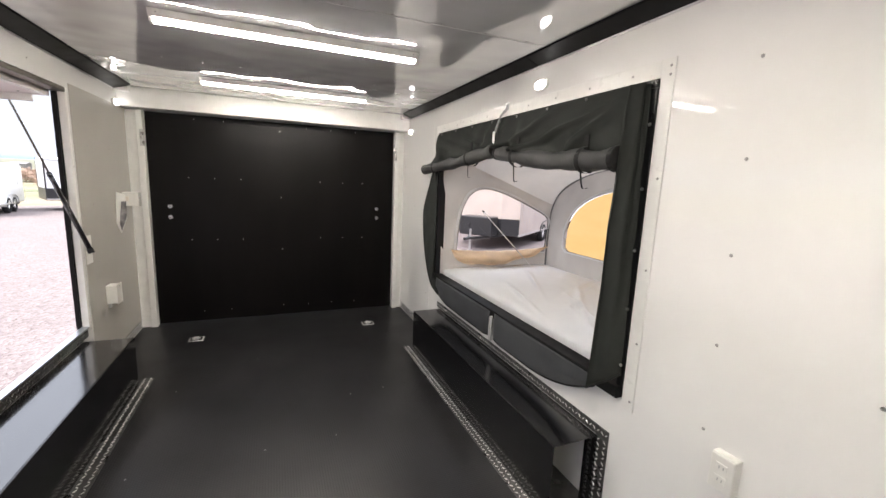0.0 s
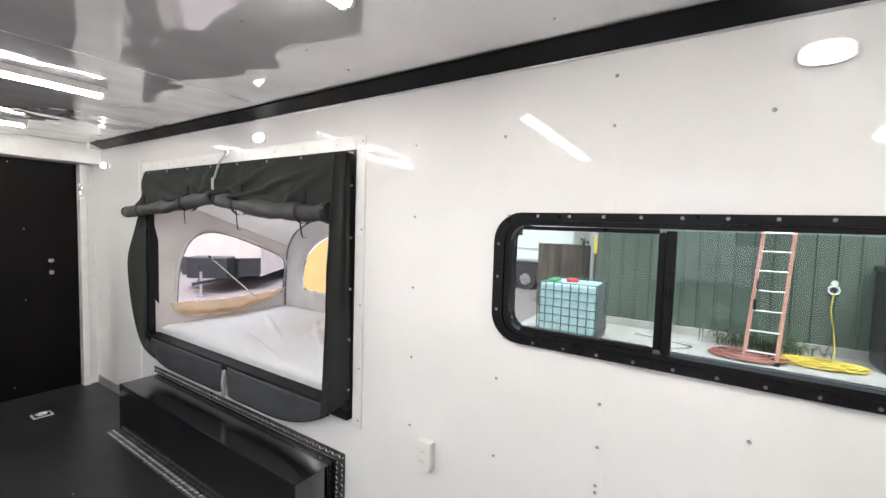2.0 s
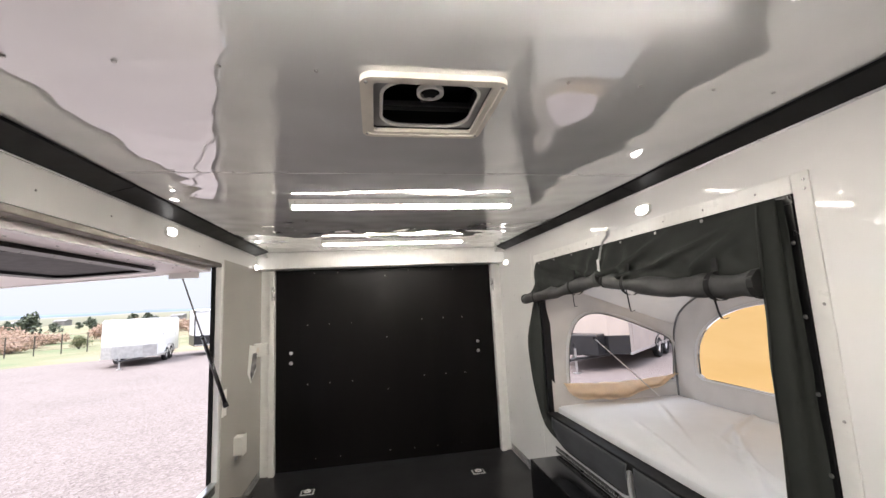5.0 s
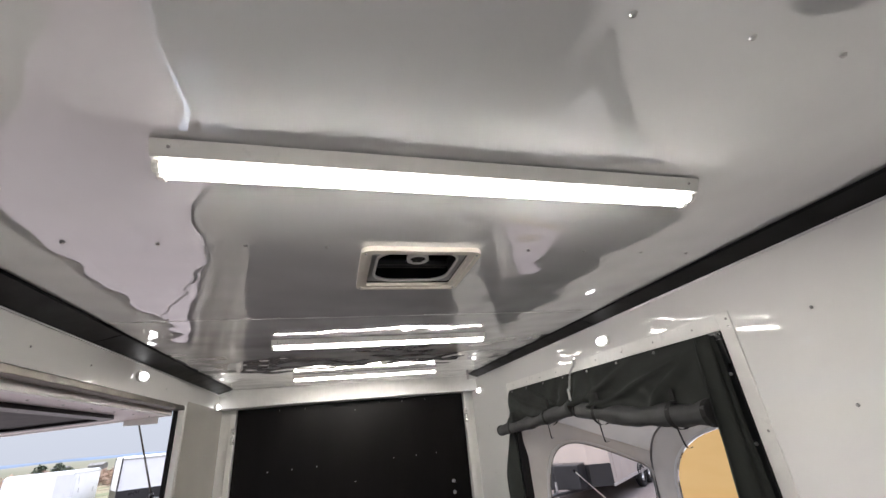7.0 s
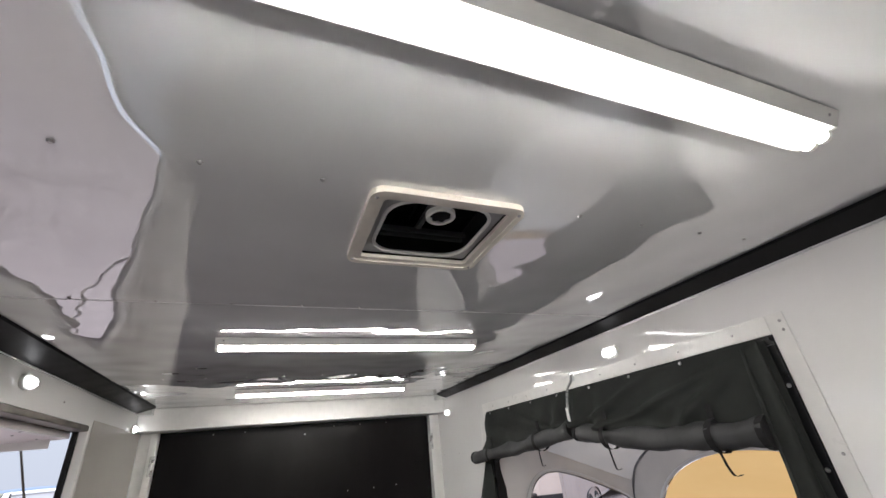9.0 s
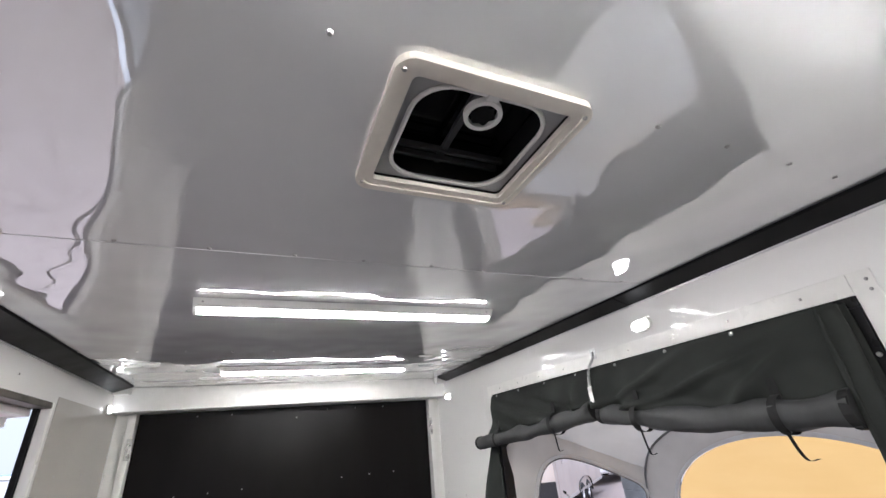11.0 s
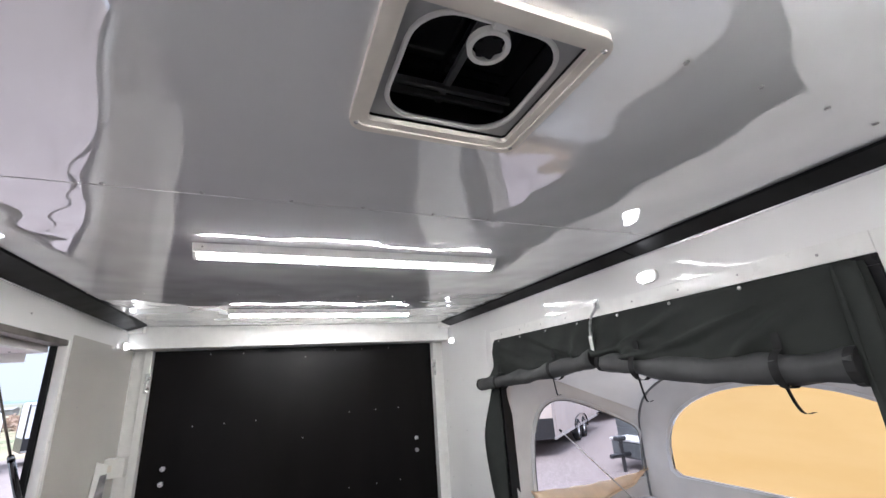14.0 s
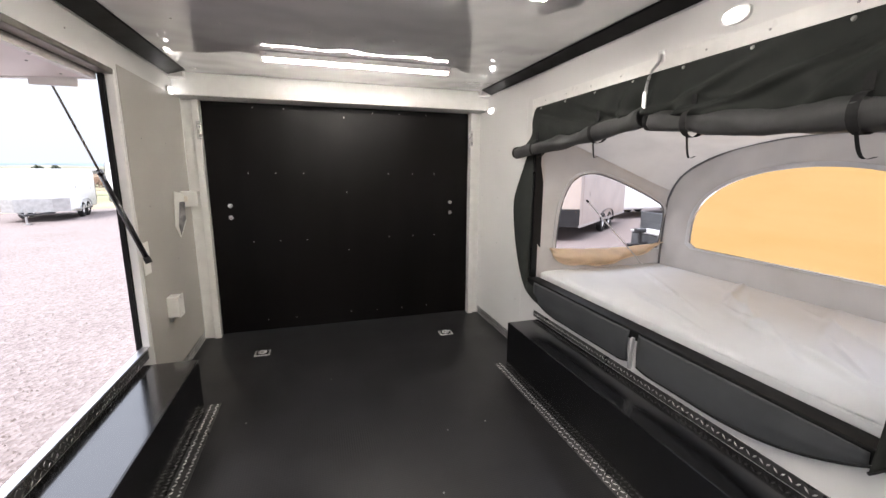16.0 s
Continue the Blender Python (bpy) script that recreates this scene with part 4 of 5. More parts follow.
# cover of the clear window, rolled down on the sill
def cover_bag(u, v):
    x = 1.50 + 1.04 * v
    top = 0.862 - 0.022 * math.sin(math.pi * v)
    deep = 0.135 * math.sin(math.pi * min(1, v ** 0.62)) ** 0.7 + 0.012 * math.sin(17 * v)
    z = max(top - deep * u, BZ + 0.012)
    y = 3.283 - (0.085 * math.sin(math.pi * min(u * 1.15, 1)) + 0.03 * u) * math.sin(math.pi * min(1, v ** 0.7)) - 0.008 * math.sin(30 * v + 8 * u) - 0.006 * math.sin(9 * u + 4 * math.sin(11 * v)) * math.sin(math.pi * v)
    return x, y, z


part("rolled_cover", grid(cover_bag, 14, 50, 0.004), CREAMCLOTH, tent, "cream yellow cover gathered below the clear window", smooth=True)

pole = thing("tent_pole", (2.27, 3.20, BZ), "thin pale aluminium tent pole leaning at the clear window", "tent pole")
part("shaft", rod((1.80, 3.275, 1.20), (2.28, 3.195, BZ + 0.012), 0.0045, sides=8), PLATED, pole, smooth=True)
part("tip", rod((1.80, 3.275, 1.20), (1.785, 3.278, 1.215), 0.009, 0.006, sides=8), RUBBER, pole)

# ---- charcoal curtain of the opening ----
curt = thing("bed_curtain", (RX, 2.25, TZ0), "charcoal canvas curtain rolled up with black straps", "curtain")


def roll_line(y):
    """Height of the rolls along the opening."""
    if y > 2.22:
        t = (y - 2.22) / 1.25
        return 1.68 - 0.105 * t - 0.012 * math.sin(math.pi * t)
    t = (2.22 - y) / 0.95
    return 1.66 - 0.07 * t - 0.022 * math.sin(math.pi * t)


def valance(u, v):
    y = 1.225 + (3.32 - 1.225) * v
    ease = min(1.0, (y - 1.225) / 0.22)
    zt, zb = TZ1 - 0.003, roll_line(y) + 0.01
    z = zt + (zb - zt) * u
    gather = math.exp(-((y - 2.24) / 0.22) ** 2)
    crease = 0.016 * math.sin(9 * (y - 2.24) + 7 * u) * u * (1 - gather) + 0.024 * gather * math.sin(34 * (y - 2.24)) * u
    for c0, slope, amp in ((1.95, 0.55, 0.016), (1.62, 0.9, 0.018), (2.62, -0.6, 0.014), (2.95, -0.9, 0.012), (1.42, 0.35, 0.02)):
        crease -= amp * math.exp(-((y - c0 - slope * (u - 0.5)) / 0.045) ** 2) * min(u * 2, 1)
    corner = 0.022 * math.exp(-((y - 1.3) / 0.14) ** 2) * math.sin(26 * (y - 1.18) + 9 * u)
    x = RX - 0.014 - (0.02 + 0.04 * ease) * u ** 0.8 + (1.6 * crease + 0.8 * corner * u) * ease + 0.012 * wob(y, z, 0, 6) * u
    return min(x, RX - 0.012), y, z


part("valance", grid(valance, 22, 130, 0.002), FABRIC, curt, smooth=True)
for ya, yb, nm in ((3.47, 2.245, "far"), (2.20, 1.255, "near")):
    pts = []
    for k in range(31):
        y = ya + (yb - ya) * k / 30
        pts.append((RX - 0.075 + 0.006 * wob(y, 1, 0, 5), y, roll_line(min(y, 3.47)) - 0.018 + 0.006 * wob(y, 4, 0, 4)))
    rl = part("roll", tube(pts, lambda t: 0.038 + 0.010 * t * (1 if nm == "near" else 0.4) + 0.004 * math.sin(19 * t) + 0.004 * wob(t, 0, 0, 9), 14), ROLLC, curt, "rolled canvas panel", smooth=True)
    for v in rl.data.vertices:
        c = v.co + Vector(curt.location)
        v.co += Vector((wob(c.x * 4, c.y, c.z * 4, 7), 0, wob(c.z * 4, c.y, c.x * 4, 9))) * 0.012
    for e in (0, -1):
        p, q = Vector(pts[e]), Vector(pts[1 if e == 0 else -2])
        d = (p - q).normalized()
        part("roll_end", rod(p - d * 0.02, p + d * 0.004, 0.043 if nm == "far" else (0.043 if e == 0 else 0.053), sides=14), WEB, rl, "black bound end")


def strap(y, tail, bend):
    s = []
    zc, xc = roll_line(y) - 0.016, RX - 0.075
    for a in np.linspace(0, 2 * math.pi, 19)[:-1]:
        s.append((xc + 0.058 * math.cos(a), zc + 0.058 * math.sin(a)))
    b = bmesh.new()
    rows = [[b.verts.new((x, y + dy, z)) for x, z in s] for dy in (-0.014, 0.014)]
    for k in range(18):
        b.faces.new((rows[0][k], rows[0][(k + 1) % 18], rows[1][(k + 1) % 18], rows[1][k]))
    st = part("strap", b, WEB, curt, "black webbing strap", smooth=True)
    pts = smooth_path([(xc - 0.03, y, zc - 0.03), (xc - 0.028, y - 0.004, zc - 0.06), (xc - 0.03, y - 0.012 - bend * 0.3, zc - 0.06 - tail * 0.6), (xc - 0.032, y - 0.02 - bend, zc - 0.055 - tail), (xc - 0.03, y - 0.045 - bend, zc - 0.05 - tail)], 5)
    b = bmesh.new()
    rows = [[b.verts.new(p + Vector((0, w, 0.3 * abs(w)))) for w in (-0.0055, 0.0055)] for p in pts]
    fs = [b.faces.new((A[0], A[1], B[1], B[0])) for A, B in zip(rows, rows[1:])]
    bmesh.ops.solidify(b, geom=fs, thickness=0.003)
    part("strap_tail", b, WEB, st)
    b = bmesh.new()
    add_box(b, xc - 0.008, xc - 0.004, y - 0.013, y + 0.013, zc + 0.04, roll_line(y) + 0.09)
    part("strap_end", b, WEB, st)


for y, tail, bend in ((3.18, 0.07, 0.0), (2.56, 0.08, 0.006), (1.98, 0.085, 0.008), (1.44, 0.07, 0.012)):
    strap(y, tail, bend)

# side drapes and lower flaps, with one hem that runs round the opening
HEM = smooth_path([(3.33, 1.60, 0), (3.43, 1.40, 0), (3.505, 1.20, 0), (3.46, 0.95, 0), (3.385, 0.74, 0), (3.30, 0.59, 0), (3.22, 0.525, 0), (3.12, 0.486, 0), (2.95, 0.464, 0)], 8)


def far_drape(u, v):
    """u from the opening's edge out to the hem, v down the drape."""
    k = v * (len(HEM) - 1)
    i = min(int(k), len(HEM) - 2)
    h = HEM[i].lerp(HEM[i + 1], k - i)
    y_in = 3.325 - 0.375 * max(0.0, v - 0.68) / 0.32
    z_in = 1.80 + (TZ0 + 0.05 - 1.80) * min(v / 0.68, 1.0)
    y = y_in + (h.x - y_in) * u
    z = z_in + (h.y - z_in) * u
    puff = math.sin(math.pi * min(v * 1.15, 1)) ** 0.7
    x = RX - 0.014 - 0.050 * puff * math.sin(math.pi * 0.62 * u) - 0.012 * u + 0.009 * math.sin(8 * v + 5 * u) * u * (1 - u) * 2
    return min(x, RX - 0.012), y, z


fd = part("far_drape", grid(far_drape, 14, 60, 0.002), FABRIC, curt, smooth=True)
part("binding", tube([Vector(far_drape(1, k / 60)) for k in range(61)], 0.006, 6), WEB, fd, "black edge binding", smooth=True)


def near_drape(u, v):
    """u from the wall to the free edge, v down the drape."""
    foot = 0.700 - 0.085 * u ** 0.8
    z = 1.85 + (foot - 1.85) * v
    reach = 0.045 + 0.06 * min(1, v * 2.2) ** 0.8
    fold = 0.022 * math.sin(9.5 * u + 1.2 * v) * (1 - 0.9 * v ** 2) * u ** 0.5 + 0.008 * wob(u * 3, v * 6, 1, 1.5) * (1 - v)
    y = 1.200 - 0.018 * v + 0.045 * u + fold + 0.055 * u * max(0.0, v - 0.3)
    x = RX - 0.016 - reach * u + 0.006 * math.sin(6 * u + 3 * v)
    return min(x, RX - 0.014), max(y, 1.18 - 0.01 * v), z


nd = part("near_drape", grid(near_drape, 26, 60, 0.002), FABRIC, curt, smooth=True)
part("binding", tube([Vector(near_drape(k / 26, 1)) for k in range(27)], 0.005, 6), WEB, nd, "black edge binding", smooth=True)


def flap(ya, yb, hem):
    def fn(u, v):
        y = ya + (yb - ya) * v
        z = TZ0 + 0.045 + (hem(y) - TZ0 - 0.045) * u
        x = RX - 0.040 - 0.014 * math.sin(math.pi * 0.6 * u) + 0.020 * u + 0.005 * wob(y, u, 2, 4) * (1 - u * 0.5)
        return x, y, z
    ob = part("lower_flap", grid(fn, 12, 50, 0.002), FABRIC2, curt, "slate grey canvas flap", smooth=True)
    edge = [Vector(fn(1, k / 50)) for k in range(51)]
    part("binding", tube(edge, 0.006, 6), WEB, ob, "black edge binding", smooth=True)


flap(3.20, 2.245, lambda y: 0.456 + 0.055 * max(0.0, (y - 2.90) / 0.30) ** 2 + 0.02 * max(0.0, (2.34 - y) / 0.1) ** 2)
flap(2.185, 1.300, lambda y: 0.453 + 0.137 * max(0.0, (1.85 - y) / 0.55) ** 2.4 + 0.012 * max(0.0, (y - 2.10) / 0.08) ** 2)
part("webbing", tube([(RX - 0.040, 2.215, TZ0 + 0.02), (RX - 0.052, 2.215, TZ0 - 0.05), (RX - 0.040, 2.222, TZ0 - 0.145)], 0.011, 6), GREYP, curt, "grey webbing strip")
hook = thing("curtain_hook", (RX, 2.245, 1.88), "grey metal hook above the curtain", "hook")
part("hook_bar", tube(smooth_path([(RX - 0.010, 2.245, 1.935), (RX - 0.016, 2.247, 1.905), (RX - 0.045, 2.256, 1.86), (RX - 0.062, 2.256, 1.81), (RX - 0.080, 2.24, 1.775), (RX - 0.098, 2.215, 1.762)], 6), 0.0065, 8), GREYP, hook, smooth=True)
part("hook_strap", boxed(RX - 0.108, RX - 0.104, 2.205, 2.228, 1.69, 1.765, bevel=0.001), ALU, hook)
part("hook_plate", boxed(RX - 0.009, RX - 0.0062, 2.225, 2.265, 1.90, 1.95, bevel=0.002), ALU, hook)
for k in range(8):
    screw(curt, (RX - 0.026, 1.25 + 0.285 * k, TZ1 - 0.018), (-1, 0, 0), 1.3)
for k in range(5):
    screw(curt, (RX - 0.022, 1.181, 1.7 - 0.24 * k), (-1, 0, 0), 1.2)


# ---- outside: ground ----
GZ = -0.65


def ground_material():
    m = material("gravel lot and dry grass", (0.175, 0.143, 0.133), 0.9, vary=0.12, scale=0.5)
    n, l = m.node_tree.nodes, m.node_tree.links
    b = n["Principled BSDF"]
    tc = n.new("ShaderNodeTexCoord")
    vo = n.new("ShaderNodeTexVoronoi")
    vo.inputs["Scale"].default_value = 26
    l.new(tc.outputs["Object"], vo.inputs["Vector"])
    tone = n.new("ShaderNodeValToRGB")
    tone.color_ramp.elements[0].color, tone.color_ramp.elements[1].color = (0.086, 0.062, 0.057, 1), (0.245, 0.208, 0.20, 1)
    l.new(vo.outputs["Color"], tone.inputs[0])
    old = b.inputs["Base Color"].links[0].from_socket
    mixg = n.new("ShaderNodeMixRGB")
    mixg.inputs[0].default_value = 0.65
    l.new(old, mixg.inputs[1])
    l.new(tone.outputs[0], mixg.inputs[2])
    # grass beyond a line across the lot
    sep = n.new("ShaderNodeSeparateXYZ")
    l.new(tc.outputs["Object"], sep.inputs[0])
    no = n.new("ShaderNodeTexNoise")
    no.inputs["Scale"].default_value, no.inputs["Detail"].default_value = 0.25, 5
    l.new(tc.outputs["Object"], no.inputs["Vector"])
    ax = n.new("ShaderNodeMath")
    ax.operation = "MULTIPLY_ADD"
    ax.inputs[1].default_value = -0.62
    l.new(sep.outputs[0], ax.inputs[0])
    l.new(sep.outputs[1], ax.inputs[2])
    wig = n.new("ShaderNodeMath")
    wig.operation = "MULTIPLY_ADD"
    wig.inputs[1].default_value = 4.0
    l.new(no.outputs["Fac"], wig.inputs[0])
    l.new(ax.outputs[0], wig.inputs[2])
    mask = n.new("ShaderNodeMapRange")
    mask.inputs["From Min"].default_value, mask.inputs["From Max"].default_value = 36.8, 37.6
    l.new(wig.outputs[0], mask.inputs["Value"])
    g = n.new("ShaderNodeTexNoise")
    g.inputs["Scale"].default_value, g.inputs["Detail"].default_value = 0.12, 8
    l.new(tc.outputs["Object"], g.inputs["Vector"])
    gr = n.new("ShaderNodeValToRGB")
    gr.color_ramp.elements[0].position, gr.color_ramp.elements[1].position = 0.38, 0.62
    gr.color_ramp.elements[0].color, gr.color_ramp.elements[1].color = (0.105, 0.135, 0.062, 1), (0.24, 0.185, 0.12, 1)
    l.new(g.outputs["Fac"], gr.inputs[0])
    fin = n.new("ShaderNodeMixRGB")
    l.new(mask.outputs[0], fin.inputs[0])
    l.new(mixg.outputs[0], fin.inputs[1])
    l.new(gr.outputs[0], fin.inputs[2])
    l.new(fin.outputs[0], b.inputs["Base Color"])
    bp = n.new("ShaderNodeBump")
    bp.inputs["Strength"].default_value, bp.inputs["Distance"].default_value = 0.8, 0.02
    l.new(vo.outputs["Distance"], bp.inputs["Height"])
    l.new(bp.outputs[0], b.inputs["Normal"])
    return m


GROUND = ground_material()
bm = bmesh.new()
bmesh.ops.create_grid(bm, x_segments=40, y_segments=40, size=1500)
for v in bm.verts:
    v.co.z = GZ
ground = structure("ground", bm, GROUND, "pinkish gravel lot with dry grass beyond")

# loose gravel near the open hatch
bm = bmesh.new()
rng = random.Random(4)
for k in range(7000):
    d = 1.6 + 9.0 * rng.random() ** 1.6
    a = radians(rng.uniform(20, 100))
    x, y = LX - 0.3 - d * math.sin(a), 1.0 + d * math.cos(a) * 1.3 + rng.uniform(-0.5, 0.5)
    r = rng.uniform(0.008, 0.020)
    vs = [bm.verts.new((x + r * rng.uniform(0.7, 1.2) * c, y + r * rng.uniform(0.7, 1.2) * s, GZ - 0.002)) for c, s in ((1, 0), (0.2, 1), (-1, 0.2), (-0.2, -1))]
    t = bm.verts.new((x + r * rng.uniform(-0.3, 0.3), y, GZ + r * rng.uniform(0.6, 1.0)))
    for i in range(4):
        bm.faces.new((vs[i], vs[(i + 1) % 4], t))
STONE = material("pink gravel stones", (0.20, 0.168, 0.16), 0.85, vary=0.4, scale=14, tint=(0.13, 0.10, 0.09))
tagged(part("gravel", bm, STONE), "loose pinkish gravel stones", "gravel", kind="stuff")

# ---- enclosed trailers on the lot ----
TWHITE = material("white trailer skin", (0.80, 0.80, 0.80), 0.3, vary=0.03, scale=1.5)
TTAN = material("tan trailer skin", (0.46, 0.39, 0.35), 0.35, vary=0.05, scale=1.5)
TBLACK = material("black trailer skin", (0.02, 0.02, 0.022), 0.3, vary=0.1, scale=3)
TYRE = material("tyre rubber", (0.015, 0.015, 0.016), 0.8, vary=0.1, scale=20)


def wheel(parent, x, y, r=0.34, w=0.2, s=1):
    """A wheel on an axle along x; s is the side that faces out."""
    prof = [(0.0, r * 0.62), (0.0, r * 0.9), (0.03, r), (w - 0.03, r), (w, r * 0.9), (w, r * 0.62)]
    b = bmesh.new()
    rows = [[b.verts.new((x + s * (u - w), y + rr * math.cos(a), GZ + r + rr * math.sin(a))) for a in np.linspace(0, 2 * math.pi, 25)[:-1]] for u, rr in prof]
    for A, B in zip(rows, rows[1:]):
        for k in range(24):
            b.faces.new((A[k], A[(k + 1) % 24], B[(k + 1) % 24], B[k]))
    wl = part("wheel", b, TYRE, parent, "black tyre", smooth=True)
    b = bmesh.new()
    add_rod(b, (x - s * w, y, GZ + r), (x - s * 0.03, y, GZ + r), r * 0.62, r * 0.6, 20)
    for k in range(8):
        a = k * math.pi / 4
        add_rod(b, (x - s * 0.03, y, GZ + r), (x - s * 0.028, y + r * 0.5 * math.cos(a), GZ + r + r * 0.5 * math.sin(a)), 0.03, 0.02, 5)
    part("rim", b, STEEL, wl)


def cargo_trailer(base, turn, length, width, z0, z1, skin, lower, label, group="parked trailers", axle=0.45, toolbox=False, vents=True):
    """Built with its nose towards -y and its middle at 0, then placed."""
    t = thing("cargo_trailer", (0, 0, 0), label, "trailer", group)
    w, a, bk = width / 2, 0.0, length
    b = bmesh.new()
    prof = [(-w, 0.3), (-w * 0.55, 0.0), (w * 0.55, 0.0), (w, 0.3), (w, bk), (-w, bk)]
    A = [b.verts.new((x, y, z0)) for x, y in prof]
    B = [b.verts.new((x, y, z1 - 0.12)) for x, y in prof]
    C = [b.verts.new((x * 0.93, y * 0.985 + 0.03, z1)) for x, y in prof]
    for P, Q in ((A, B), (B, C)):
        for k in range(6):
            b.faces.new((P[k], P[(k + 1) % 6], Q[(k + 1) % 6], Q[k]))
    b.faces.new(A[::-1]), b.faces.new(C)
    part("body", b, skin, t, local=True)
    b = bmesh.new()
    for (x0, y0), (x1, y1) in zip(prof[0:3], prof[1:4]):
        q = [Vector((x0 * 1.004, y0 - 0.006, z0)), Vector((x1 * 1.004, y1 - 0.006, z0)), Vector((x1 * 1.004, y1 - 0.006, z0 + 0.55)), Vector((x0 * 1.004, y0 - 0.006, z0 + 0.55))]
        b.faces.new([b.verts.new(p) for p in q])
    part("stone_guard", b, lower, t, local=True)
    b = bmesh.new()
    for s in (-1, 1):
        add_box(b, s * w - 0.02, s * w + 0.02, 0.28, bk, z1 - 0.15, z1 - 0.09)
        add_box(b, s * w - 0.02, s * w + 0.02, 0.28, bk, z0 - 0.02, z0 + 0.05)
    part("edge_trim", b, ALU, t, local=True)
    b = bmesh.new()
    for s in (-1, 1):
        add_rod(b, (s * 0.55, 0.2, z0 - 0.03), (0, -1.1, z0 - 0.03), 0.045, sides=6)
    add_rod(b, (0, -1.1, z0 - 0.03), (0, -1.35, z0 - 0.03), 0.05, sides=6)
    part("tongue", b, TBLACK, t, local=True)
    b = bmesh.new()
    add_rod(b, (0.0, -0.95, GZ + 0.02), (0.0, -0.95, z0 + 0.25), 0.035, sides=8)
    add_box(b, -0.09, 0.09, -1.04, -0.86, GZ, GZ + 0.03)
    part("jack", b, ALU, t, local=True)
    if toolbox:
        part("toolbox", boxed(-0.55, 0.55, -0.62, -0.05, z0 + 0.02, z0 + 0.62, bevel=0.03), TBLACK, t, "black toolbox on the tongue", local=True)
    for s in (-1, 1):
        for k in (-0.42, 0.42):
            wheel(t, s * (w + 0.02), bk * 0.55 + k, s=s)
        b = bmesh.new()
        yy = bk * 0.55
        pts = [(s * (w + 0.02), yy + 0.95 * math.cos(a), GZ + 0.30 + 0.50 * max(math.sin(a), 0) ** 0.5) for a in np.linspace(0, math.pi, 15)]
        rows = [[b.verts.new(Vector(p) + Vector((d, 0, 0))) for p in pts] for d in (-s * 0.2, s * 0.03)]
        for k in range(14):
            b.faces.new((rows[0][k], rows[0][k + 1], rows[1][k + 1], rows[1][k]))
        part("fender", b, ALU if skin is TWHITE else TBLACK, t, local=True)
        b = bmesh.new()
        add_box(b, s * w, s * (w + 0.012), 0.55, 1.30, z0 + 0.12, z1 - 0.28, bevel=0.004)
        dd = part("door", b, skin, t, local=True)
        part("handle", boxed(s * (w + 0.012), s * (w + 0.03), 1.22, 1.26, z0 + 0.9, z0 + 1.05), STEEL, dd, local=True)
    t.matrix_basis = pose(base[0], base[1], 0, 0, 0, turn)
    return t


GUARD = material("grey stone guard", (0.55, 0.55, 0.55), 0.35, metal=0.6, vary=0.1, scale=6)
cargo_trailer((-11.2, 21.2), 12, 4.6, 2.15, -0.25, 1.5, TWHITE, GUARD, "white enclosed cargo trailer parked on the gravel")
far_trailer = cargo_trailer((-4.9, 28.2), 118, 6.0, 2.3, -0.1, 1.85, TWHITE, TBLACK, "white cargo trailer with a black lower band by the fence")
part("lower_band", boxed(-1.165, 1.165, 0.32, 6.012, -0.14, 0.42, bevel=0.01), TBLACK, far_trailer, "black lower band", local=True)
for xx in (-1.14, 1.14):
    part("corner_post", boxed(xx - 0.03, xx + 0.03, 5.96, 6.02, 0.42, 1.80), TBLACK, far_trailer, "black corner post", local=True)
cargo_trailer((6.45, 11.9), -52, 6.6, 2.3, -0.2, 2.5, TTAN, TBLACK, "tan enclosed trailer with a black toolbox on its tongue", toolbox=True)
cargo_trailer((12.7, 17.3), -80, 7.5, 2.5, -0.2, 2.3, TWHITE, GUARD, "long white enclosed trailer at the back of the lot")
cargo_trailer((3.5, 19.0), -90, 6.4, 2.4, -0.2, 2.3, TTAN, TTAN, "long tan enclosed trailer at the back of the lot")
DGREY = material("dusty dark grey steel", (0.075, 0.08, 0.085), 0.5, vary=0.15, scale=6)
ut = thing("utility_trailer", (8.4, 8.6, GZ), "dusty grey utility trailer with a toolbox and jack on its tongue", "trailer", "parked trailers")
part("bed", boxed(8.2, 10.6, 7.9, 9.6, -0.20, 0.16, bevel=0.02), DGREY, ut)
part("headboard", boxed(8.2, 8.26, 7.9, 9.6, 0.16, 0.42, bevel=0.01), DGREY, ut)
part("toolbox", boxed(7.62, 8.17, 8.15, 9.25, -0.42, -0.06, bevel=0.04), DGREY, ut)
part("toolbox_lid", boxed(7.60, 8.19, 8.13, 9.27, -0.06, 0.0, bevel=0.02), GREYP, ut, "pale grey lid")
part("tongue", rod((8.2, 8.7, -0.30), (7.05, 8.7, -0.30), 0.05, sides=6), TBLACK, ut)
part("jack", rod((7.4, 8.7, GZ), (7.4, 8.7, 0.0), 0.045, sides=8), TBLACK, ut)
part("jack_head", boxed(7.27, 7.5, 8.6, 8.8, 0.0, 0.1, bevel=0.03), TBLACK, ut)
part("wheel", rod((9.3, 7.7, GZ + 0.32), (9.3, 7.92, GZ + 0.32), 0.32, sides=20), TYRE, ut)

# ---- fence, shrubs and hills beyond the lot ----
fence = thing("wire_fence", (-18, 30, GZ), "wire fence with dark steel posts at the edge of the lot", "fence")
FP = material("dark fence post", (0.07, 0.06, 0.05), 0.8, vary=0.2, scale=20)
fa, fb = Vector((-40, 22, 0)), Vector((-6, 41, 0))
fposts = [fa.lerp(fb, k / 29) for k in range(30)]
for p in fposts:
    part("post", boxed(p.x - 0.025, p.x + 0.025, p.y - 0.025, p.y + 0.025, GZ, GZ + 1.35), FP, fence)
